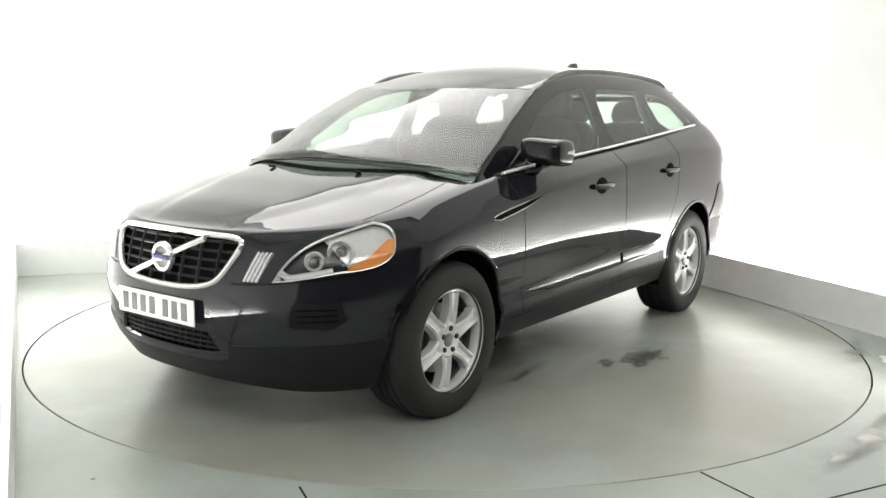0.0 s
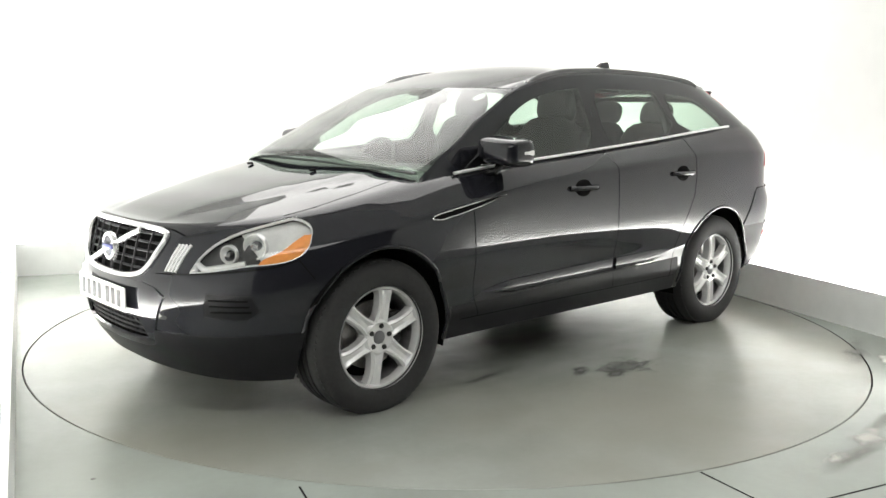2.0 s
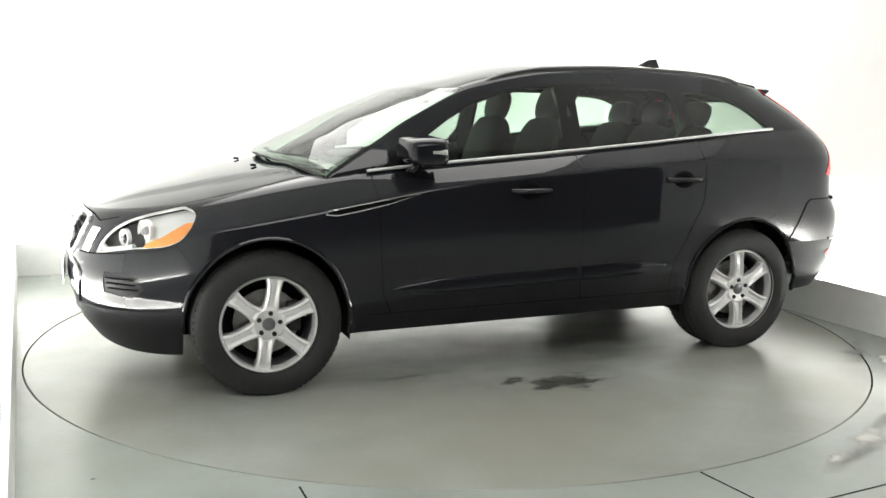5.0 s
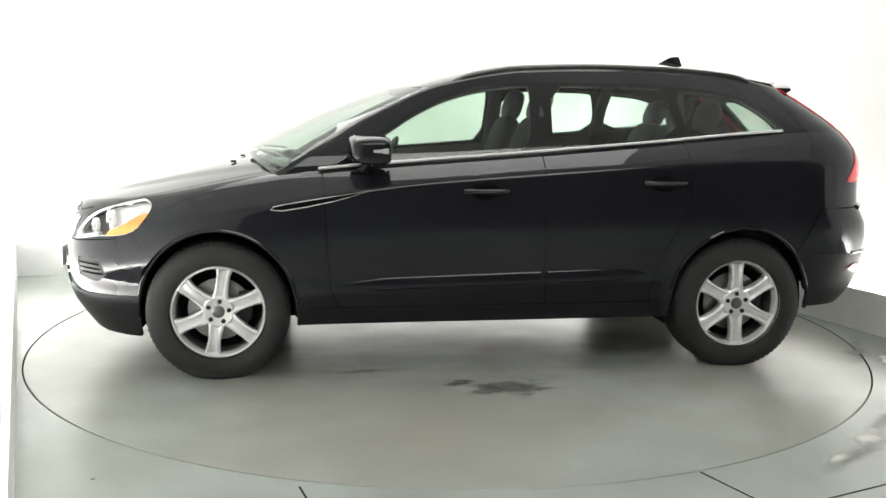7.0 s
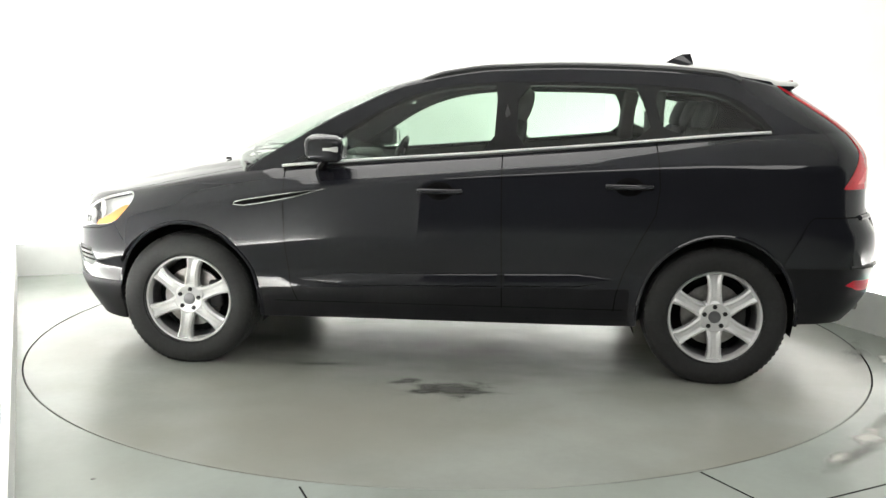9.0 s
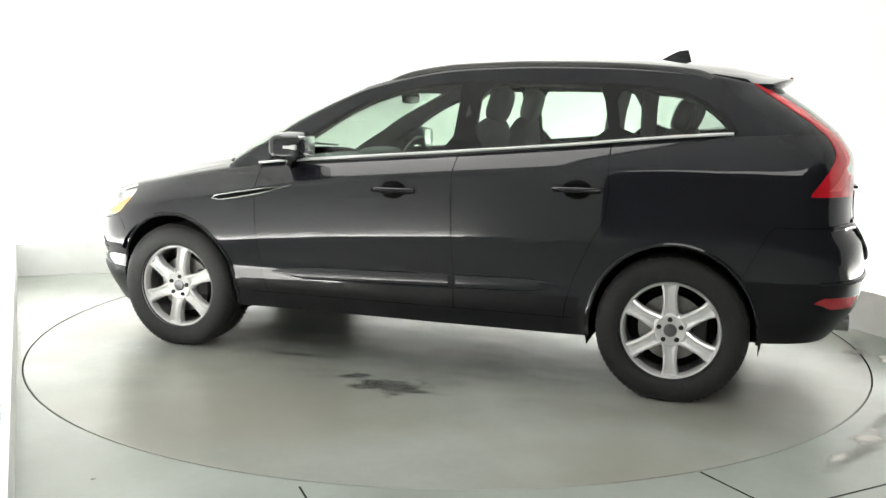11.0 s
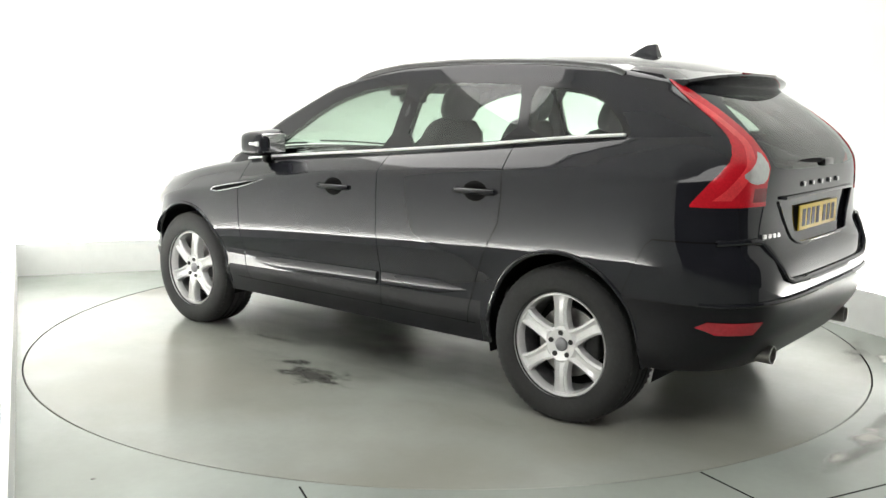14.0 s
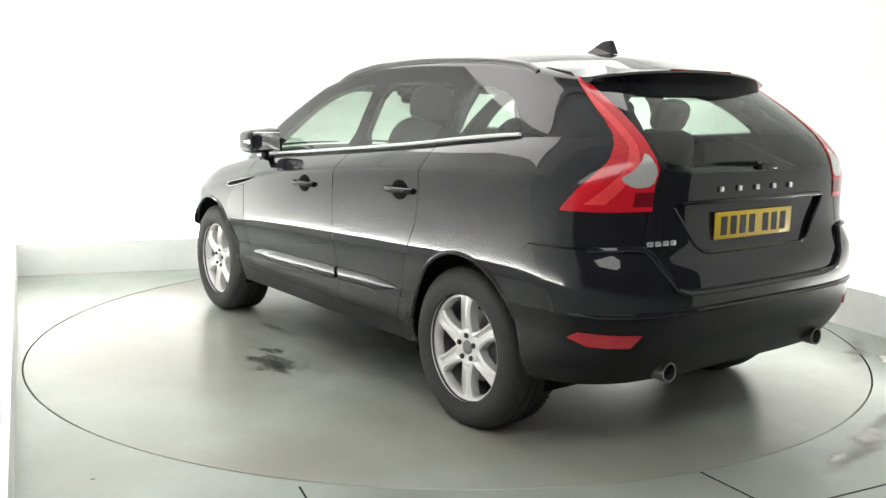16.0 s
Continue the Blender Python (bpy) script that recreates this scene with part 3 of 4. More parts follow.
INDICATOR = [(1.66, .84), (1.70, .79), (1.76, .74), (1.84, .71), (1.97, .705), (1.93, .752), (1.86, .785), (1.80, .822), (1.75, .848), (1.70, .852)]
TAIL_SIDE = [(-1.67, 1.54), (-1.73, 1.49), (-1.868, 1.40), (-1.967, 1.33), (-2.035, 1.27), (-2.068, 1.20), (-2.05, 1.15), (-2.005, 1.08), (-1.965, 1.025), (-1.965, 1.012), (-2.6, 1.012), (-2.6, 1.54)]
TAIL_REAR = [(.555, 1.54), (.575, 1.42), (.58, 1.32), (.582, 1.24), (.578, 1.167), (.605, 1.105), (.615, 1.012), (1.3, 1.012), (1.3, 1.54)]
CLEAR = [(.61, 1.235), (.585, 1.167), (.615, 1.105), (.70, 1.100), (.75, 1.135), (.70, 1.160), (.65, 1.195)]
SCREEN = [(-.1, 1.462), (.43, 1.458), (.50, 1.425), (.560, 1.30), (.555, 1.215), (.53, 1.165), (.40, 1.150), (-.1, 1.145)]
RECESS = [(-.1, .835), (.33, .838), (.38, .86), (.505, 1.015), (.49, 1.03), (-.1, 1.035)]
GRILLE = [(-.1, .855), (.34, .851), (.395, .842), (.408, .815), (.345, .70), (.305, .66), (.23, .642), (-.1, .630)]
LOWGR = [(-.1, .466), (.29, .462), (.335, .38), (.29, .368), (.15, .360), (-.1, .360)]


def round_off(poly, times=1):
    """Cut the corners of a closed outline."""
    for _ in range(times):
        out = []
        for p, q in zip(poly, poly[1:] + poly[:1]):
            out += [(.78 * p[0] + .22 * q[0], .78 * p[1] + .22 * q[1]), (.22 * p[0] + .78 * q[0], .22 * p[1] + .78 * q[1])]
        poly = out
    return poly


HEAD, HEAD_IN, TAIL_SIDE, CLEAR, QUARTER, FRONT_WIN, REAR_WIN = (round_off(p) for p in (HEAD, HEAD_IN, TAIL_SIDE, CLEAR, QUARTER, FRONT_WIN, REAR_WIN))


def arch_poly(cx, rx=.395, rz=.425, z0=.345):
    pts = [(cx + rx * math.cos(a), z0 + rz * math.sin(a)) for a in [math.pi * k / 20 for k in range(21)]]
    return [(cx + rx, -.1)] + pts + [(cx - rx, -.1)]


def sheet_part(name, bm, pid, material, side, thick=.01, push=0.0, label="", parent=car, normals=None):
    """Lift one region out of the sheet: side 1 left, -1 right, 0 both halves in one."""
    layer = bm.faces.layers.int["pid"]
    wanted = {PID[p] for p in ((pid,) if isinstance(pid, str) else pid)}
    faces = [f for f in bm.faces if f[layer] in wanted]
    verts, index, nor, polys = [], {}, [], []

    def add(v, s):
        k = (v.index, s if abs(v.co.y) > 1e-4 else 0)
        if k not in index:
            index[k] = len(verts)
            n = normals[v.index]
            y0 = abs(v.co.y) < 1e-4
            n = Vector((n.x, 0 if y0 else n.y * s, n.z)).normalized()
            verts.append(Vector((v.co.x, v.co.y * s, v.co.z)) + n * push)
            nor.append(n)
        return index[k]
    for s in ((1, -1) if side == 0 else (side,)):
        for f in faces:
            p = [add(v, s) for v in f.verts]
            polys.append(p if s == 1 else p[::-1])
    n = len(verts)
    count = {}
    for p in polys:
        for a, b in zip(p, p[1:] + p[:1]):
            count[(a, b)] = 1
    rim = [(a, b) for a, b in count if (b, a) not in count]
    allv = [tuple(v) for v in verts] + [tuple(v - m * thick) for v, m in zip(verts, nor)]
    if not thick:
        allv, rim = [tuple(v) for v in verts], []
    allp = polys if not thick else polys + [[i + n for i in p[::-1]] for p in polys] + [[a, a + n, b + n, b] for a, b in rim]
    me = bpy.data.meshes.new(name)
    me.from_pydata(allv, [], allp)
    me.materials.append(material)
    for f in me.polygons:
        f.use_smooth = True
    me.normals_split_custom_set_from_vertices([tuple(m) for m in nor] + ([tuple(-m) for m in nor] if thick else []))
    ob = new(name, me)
    ob.parent = parent
    if label:
        ob["label"] = label
    return ob


def build_body():
    bm = shell()
    lay = bm.faces.layers.int["pid"]
    # the uncut sheet gives every later point a clean normal
    bm.normal_update()
    bm.faces.ensure_lookup_table()
    smooth_tree = BVHTree.FromBMesh(bm)
    sheet_faces = [([v.co.copy() for v in f.verts], [v.normal.copy() for v in f.verts]) for f in bm.faces]

    def clean_normal(v):
        hit = smooth_tree.find_nearest(v.co)
        pts, nors = sheet_faces[hit[2]]
        n = Vector()
        for w, m in zip(poly_3d_calc(pts, hit[0]), nors):
            n += m * w
        return n.normalized() if n.length > 1e-6 else v.normal.copy()
    B = ["body"]
    # roof and bonnet
    for f in bm.faces:
        c = f.calc_center_median()
        if f[lay] == 0 and c.z > rail(c.x) + .001 and c.y < upper_width(c.x, rail(c.x)) and c.x < .4:
            f[lay] = PID["roof"]
    # openings
    for cx in (1.387, -1.387):
        region(bm, arch_poly(cx), XZ, lambda c: c.y > .4 and c.z < .95, "arch")
    region(bm, DLO, XZ, upper, "pillar_trim", ["body", "roof"])
    for poly, nm in ((FRONT_WIN, "front_window"), (REAR_WIN, "rear_window"), (QUARTER, "quarter_window")):
        region(bm, poly, XZ, upper, nm, ["pillar_trim", "body"])
    # front
    lampside = lambda c: c.x > 1.5 and c.y > .45
    cut(bm, HEAD, XZ, lampside)
    cut(bm, HEAD_IN, YZ, lampside)
    for f in bm.faces:
        c = f.calc_center_median()
        if lampside(c) and inside(HEAD, c.x, c.z) and inside(HEAD_IN, c.y, c.z):
            f[lay] = PID["headlight"]
    region(bm, stripe([(.96, .66), (1.1, .70), (1.4, .735), (1.62, .735), (1.78, .715)], .007), (0, 1), lambda c: c.z > .86 and c.x > .9, "gap", B)
    region(bm, INDICATOR, XZ, lambda c: c.x > 1.5 and c.y > .45, "amber", ["headlight"])
    region(bm, [(1.985, .95), (1.93, .70), (1.6, .70), (1.6, .95)], XZ, lambda c: c.x > 1.5 and c.y > .45, "lamp_outer", ["headlight"])
    region(bm, GRILLE, YZ, lambda c: c.x > 2.0, "grille_opening")
    region(bm, LOWGR, YZ, lambda c: c.x > 2.0, "lower_grille")
    region(bm, [(.62, .50), (.74, .485), (.79, .53), (.78, .60), (.64, .605)], YZ, front, "bumper_vent", B)
    region(bm, [(2.6, .405), (2.05, .42), (1.78, .43), (1.72, .46), (1.6, .46), (1.6, .0), (2.6, .0)], XZ, front, "lower_bumper_trim", B)
    region(bm, stripe([(-.1, .866), (.30, .864), (.42, .852), (.50, .83), (.60, .855)], .006), YZ, front, "gap", B)
    region(bm, stripe([(1.74, .66), (1.80, .745), (1.90, .716), (2.02, .70), (2.2, .672), (2.4, .645)], .006), XZ, lambda c: c.x > 1.5 and c.y > .40, "gap", B)
    # rear
    cut(bm, TAIL_SIDE, XZ, rear)
    cut(bm, TAIL_REAR, YZ, rear)
    for f in bm.faces:
        c = f.calc_center_median()
        if f[lay] == 0 and rear(c) and inside(TAIL_SIDE, c.x, c.z) and inside(TAIL_REAR, c.y, c.z):
            f[lay] = PID["tail_light"]
    region(bm, CLEAR, YZ, lambda c: c.x < -1.9, "reverse_lamp", ["tail_light"])
    region(bm, [(.50, 1.03), (.70, 1.03), (.69, 1.085), (.50, 1.085)], YZ, lambda c: c.x < -1.9, "tail_dark", ["tail_light"])
    # strip down the tail light that is coloured as its highlight
    region(bm, [(.625, 1.50), (.645, 1.42), (.655, 1.33), (.665, 1.25), (.72, 1.17), (.80, 1.10), (.86, 1.04), (.80, 1.04), (.74, 1.10), (.67, 1.17), (.63, 1.25), (.625, 1.33), (.615, 1.42), (.60, 1.50)], YZ,
           lambda c: c.x < -1.6 and c.y > .5, "tail_guide", ["tail_light"])
    region(bm, SCREEN, YZ, rear, "rear_screen", ["body", "roof"])
    region(bm, RECESS, YZ, rear, "number_plate_recess", B)
    region(bm, stripe([(-.1, .695), (.48, .695), (.55, .72), (.64, .845), (.66, .89), (.625, 1.012)], .008), YZ, lambda c: c.x < -1.8, "gap", B)
    region(bm, [(.872, .560), (.69, .553), (.725, .506), (.85, .508), (.885, .535)], YZ, rear, "rear_reflector", B)
    region(bm, [(-1.3, .30), (-1.3, .615), (-1.9, .625), (-2.6, .635), (-2.6, .0), (-1.3, .0)], XZ, lambda c: c.x < -1.6, "rear_valance", B)
    region(bm, stripe([(-1.70, .64), (-1.80, .85), (-1.83, .875), (-2.5, .875)], .006), XZ, lambda c: c.x < -1.5 and c.y > .62, "gap", B)
    # side
    region(bm, [(.97, .435), (-.95, .485), (-.95, .1), (.97, .1)], XZ, flank, "sill_cladding", B)
    region(bm, stripe([(.862, 1.07), (.85, .95), (.84, .70), (.82, .46), (.78, .36)], .006), XZ, flank, "gap", ["body", "sill_cladding"])
    region(bm, stripe([(-.285, 1.16), (-.29, .8), (-.30, .36)], .006), XZ, flank, "gap", ["body", "sill_cladding"])
    region(bm, stripe([(-1.06, 1.235), (-1.075, 1.0), (-1.06, .87), (-.99, .74), (-.92, .58), (-.88, .45), (-.87, .36)], .006), XZ, flank, "gap", ["body", "sill_cladding"])
    region(bm, stripe([(.90, .362), (-.92, .372)], .006), XZ, flank, "gap", ["sill_cladding"])
    region(bm, [(1.115, .874), (1.06, .870), (.95, .888), (.80, .918), (.63, .964), (.80, .938), (.95, .914), (1.05, .897), (1.10, .886)], XZ, flank, "fender_vent", B)
    region(bm, [(-.1, .625), (.30, .625), (.40, .606), (.455, .575), (.415, .50), (.375, .40), (.36, .352), (.30, .335), (-.1, .325)], YZ, lambda c: c.x > 1.9, "bumper_centre", ["body", "lower_bumper_trim"])
    layer = lay
    for f in bm.faces:
        if f[layer]:
            continue
        c = f.calc_center_median()
        if c.z < belt(c.x) + .02 and c.y > .45:
            rr = -1.06 if c.z > .87 else np.interp(c.z, [.36, .45, .58, .74, .87], [-.87, -.88, -.92, -.99, -1.06])
            fr = np.interp(c.z, [.36, .46, .70, .95, 1.07], [.78, .82, .84, .85, .862])
            if -.29 < c.x < fr:
                f[layer] = PID["front_door"]
                continue
            if rr < c.x <= -.29:
                f[layer] = PID["rear_door"]
                continue
        if c.x > 1.55 and c.z < .70:
            f[layer] = PID["front_bumper"]
        elif c.x < np.interp(c.z, [.3, .64, .85, .875], [-1.70, -1.70, -1.80, -1.83]) and c.z < np.interp(c.y, [0, .48, .55, .64, .66], [.695, .695, .72, .845, .875]):
            f[layer] = PID["rear_bumper"]
        elif c.x < -1.4 and c.y < .66 and c.z > .69 and c.z < 1.5:
            f[layer] = PID["tailgate"]
        elif c.x > .85 and c.z > belt(c.x) - .02 and c.y < np.interp(c.x, [.96, 1.1, 1.4, 1.62, 1.78, 2.0, 2.2], [.66, .70, .735, .735, .715, .64, .5]):
            f[layer] = PID["bonnet"]
    bm.normal_update()
    bm.verts.index_update()
    normals = [clean_normal(v) for v in bm.verts]
    S = lambda *a, **k: sheet_part(*a, normals=normals, **k)
    S("body_shell", bm, "body", PAINT, 0, .012)
    S("roof_panel", bm, "roof", PAINT, 0, .02)
    S("bonnet", bm, "bonnet", PAINT, 0, .012)
    S("windscreen", bm, "windscreen", GLASS, 0, 0, label="clear green-tinted windscreen")
    S("rear_screen", bm, "rear_screen", GLASS, 0, 0, label="tinted rear window")
    S("tailgate", bm, "tailgate", PAINT, 0, .022)
    S("front_bumper", bm, "front_bumper", PAINT, 0, .012)
    S("bumper_centre", bm, "bumper_centre", PAINT, 0, .03, push=.008)
    S("rear_bumper", bm, "rear_bumper", PAINT, 0, .03, push=.006)
    S("lower_bumper_trim", bm, "lower_bumper_trim", TRIM, 0, .02, push=.008, label="matt black lower bumper trim")
    S("rear_valance", bm, "rear_valance", TRIM, 0, .03, push=.006, label="matt black rear valance")
    S("plate_recess", bm, "number_plate_recess", PAINT, 0, .004, push=-.016)
    S("grille_backing", bm, "grille_opening", GAP, 0, .01, push=-.03)
    S("lower_grille_backing", bm, "lower_grille", GAP, 0, .01, push=-.02)
    S("panel_gap", bm, "gap", GAP, 0, .004, push=-.004)
    for s in (1, -1):
        S("front_door", bm, "front_door", PAINT, s, .03)
        S("rear_door", bm, "rear_door", PAINT, s, .03)
        S("front_window", bm, "front_window", GLASS, s, 0)
        S("rear_window", bm, "rear_window", GLASS, s, 0)
        S("quarter_window", bm, "quarter_window", GLASSDARK, s, 0)
        S("window_surround", bm, "pillar_trim", GLOSSBLACK, s, .03)
        S("sill_cladding", bm, "sill_cladding", TRIM, s, .02, label="matt black sill cladding")
        S("bumper_vent", bm, "bumper_vent", TRIM, s, .01, push=-.006)
        S("fender_vent", bm, "fender_vent", GAP, s, .006, push=-.006)
        S("rear_reflector", bm, "rear_reflector", REDFOG, s, .02, push=.014, label="red rear fog reflector")
        t = S("tail_light", bm, "tail_light", RED, s, .012, push=.004, label="tall red tail light")
        S("light_guide", bm, "tail_guide", REDPALE, s, .012, push=.005, parent=t, label="paler red strip with the lens highlight put into its colour")
        S("fog_lens", bm, "tail_dark", REDDARK, s, .012, push=.004, parent=t, label="dark red fog lens")
        S("reversing_lens", bm, "reverse_lamp", CLEARRED, s, .012, push=.005, parent=t)
        hl = S("headlight_housing", bm, ("headlight", "lamp_outer", "amber"), LAMPDARK, s, .012, push=-.042, label="dark grey headlight bezel")
        S("reflector_panel", bm, "lamp_outer", LAMPBODY, s, .01, push=-.028, parent=hl, label="silver reflector panel")
        S("indicator_lens", bm, "amber", AMBER, s, .01, push=-.006, label="amber indicator lens", parent=hl)
        S("headlight_lens", bm, ("headlight", "lamp_outer"), LENS, s, 0, push=0.001, parent=hl)
        # bright band round the lens, broad along its foot
        lamp = {PID["headlight"], PID["lamp_outer"], PID["amber"]}
        rim = [e for e in bm.edges if len({f for f in e.link_faces if f[lay] in lamp}) == 1]
        start = min(rim, key=lambda e: e.verts[0].co.z).verts[0]
        loop, seen = [start], set()
        while True:
            step = [e for e in loop[-1].link_edges if e in rim and e not in seen]
            if not step:
                break
            seen.add(step[0])
            loop.append(step[0].other_vert(loop[-1]))
        loop = loop[:-1] if loop[-1] is start else loop
        ring = []
        for v in loop:
            p = v.co - clean_normal(v) * .012
            if not ring or (Vector((p.x, s * p.y, p.z)) - ring[-1]).length > .006:
                ring.append(Vector((p.x, s * p.y, p.z)))
        fm = bmesh.new()
        sweep(fm, ring, .008, 6, closed=True)
        part("lamp_rim", fm, LAMPBODY, hl, "bright rim inside the lens")
        foot = sorted((p for p in ring if p.x > 1.965 and p.z < np.interp(p.x, [1.86, 2.0, 2.2], [.745, .735, .70])), key=lambda p: p.x)
        if len(foot) > 3:
            fm = bmesh.new()
            sweep(fm, [p + Vector((-.012, 0, .013)) for p in foot], .015, 8, flat=1.0)
            part("lamp_foot_band", fm, LAMPBODY, hl, "broad bright band along the lens foot")
    bm.free()


build_body()

# ---------------------------------------------------------------- wheels
def wheel_at(x, y, z, s, phase):
    """s: 1 on the left side, -1 on the right."""
    bm = bmesh.new()
    n = 6
    # outer rim flange and barrel
    lathe(bm, [(.238, .012), (.241, .0), (.236, -.006), (.226, -.004), (.220, -.02), (.217, -.045)], 72)
    me = finish(bm, "wheel", ALLOY)
    w = new("wheel", me)
    w.parent = car
    w["label"] = "six-spoke silver alloy wheel"
    w.matrix_basis = pose(x, y, z, 0, 0, 0 if s > 0 else 180)
    # barrel, coloured darker than the rim for the shade between the spokes
    bm = bmesh.new()
    lathe(bm, [(.217, -.045), (.213, -.10), (.213, -.19), (.240, -.2)], 72)
    part("barrel", bm, BARREL, w, "grey wheel barrel with the shade behind the spokes in its colour")
    for k in range(n):
        a = 2 * math.pi * k / n + math.pi / 2 + phase
        bm = bmesh.new()
        rings = []
        for r, w2, o in ((.045, .044, -.014), (.080, .038, -.008), (.11, .033, -.003), (.15, .031, -.001), (.19, .034, -.003), (.213, .040, -.007), (.230, .048, -.012)):
            ring = []
            for du, dv in ((-1, -.05), (-1, -.008), (-.70, .0), (-.30, -.013), (.30, -.013), (.70, .0), (1, -.008), (1, -.05)):
                ring.append(bm.verts.new((r * math.cos(a) - du * w2 * math.sin(a), o + dv, r * math.sin(a) + du * w2 * math.cos(a))))
            rings.append(ring)
        for r0, r1 in zip(rings, rings[1:]):
            for i in range(8):
                bm.faces.new((r0[i], r0[(i + 1) % 8], r1[(i + 1) % 8], r1[i]))
        part("spoke", bm, ALLOY, w)
    bm = bmesh.new()
    lathe(bm, [(.0001, -.018), (.03, -.018), (.072, -.010), (.084, -.018), (.088, -.06)], 48)
    part("hub", bm, ALLOY, w)
    bm = bmesh.new()
    prof = [(.236, -.005), (.245, .014), (.262, .022), (.300, .024), (.330, .018), (.347, .004), (.356, -.012), (.3605, -.03)]
    groove = []
    for i in range(4):
        c = -.055 - i * .04
        groove += [(.362, c + .012), (.362, c - .012), (.354, c - .014), (.354, c - .026)]
    prof += groove[:-2] + [(.3605, -.20), (.347, -.23), (.300, -.245), (.245, -.235), (.236, -.215)]
    rings = lathe(bm, prof, 96)
    for v in bm.verts:
        v.co.z = max(v.co.z, -HUBZ + .0015)
    t = part("tyre", bm, RUBBER, w, "black rubber tyre with worn tread")
    for off, lean in ((-.02, 20), (-.21, -20)):
        bm = bmesh.new()
        for k in range(72):
            m = Matrix.Rotation(-2 * math.pi * k / 72, 4, "Y") @ Matrix.Translation((.3485, off, 0)) @ Matrix.Rotation(radians(lean), 4, "X")
            if (m.translation.z > -.33):
                box(bm, 0, 0, 0, .018, .030, .014, 0, m)
        tagged(part("tread", bm, RUBBER, w, smooth=False), kind="stuff")
    bm = bmesh.new()
    lathe(bm, [(.0001, -.012), (.024, -.011), (.031, -.014), (.033, -.022)], 32)
    part("hub_cap", bm, LAMPGREY, w, "round grey hub cap")
    bm = bmesh.new()
    lathe(bm, [(.16, -.10), (.16, -.085), (.08, -.085), (.075, -.06), (.0001, -.06)], 48)
    part("brake_disc", bm, STEEL, w, "bare steel brake disc")
    bm = bmesh.new()
    box(bm, -.13, -.085, .02, .07, .06, .15, .012)
    part("brake_caliper", bm, DARKMETAL, w)
    for k in range(5):
        a = 2 * math.pi * k / 5 + math.pi / 2 + phase
        bm = bmesh.new()
        lathe(bm, [(.0001, -.004), (.010, -.004), (.0125, -.008), (.0125, -.022)], 6)
        b = part("wheel_bolt", bm, DARKMETAL, w, smooth=False)
        b.matrix_basis = Matrix.Translation((.054 * math.cos(a), 0, .054 * math.sin(a)))
    bm = bmesh.new()
    lathe(bm, [(.0001, -.13), (.205, -.13), (.21, -.20)], 48)
    part("wheel_backing", bm, GAP, w)


HUBZ = .348
for wx in (1.387, -1.387):
    for s in (1, -1):
        wheel_at(wx, s * .90, HUBZ, s, .157 if wx > 0 else -.044)


# ---------------------------------------------------------------- outer trim
def outer_y(x, z):
    return upper_width(x, z) if z > belt(x) + .001 else side_width(x, z)


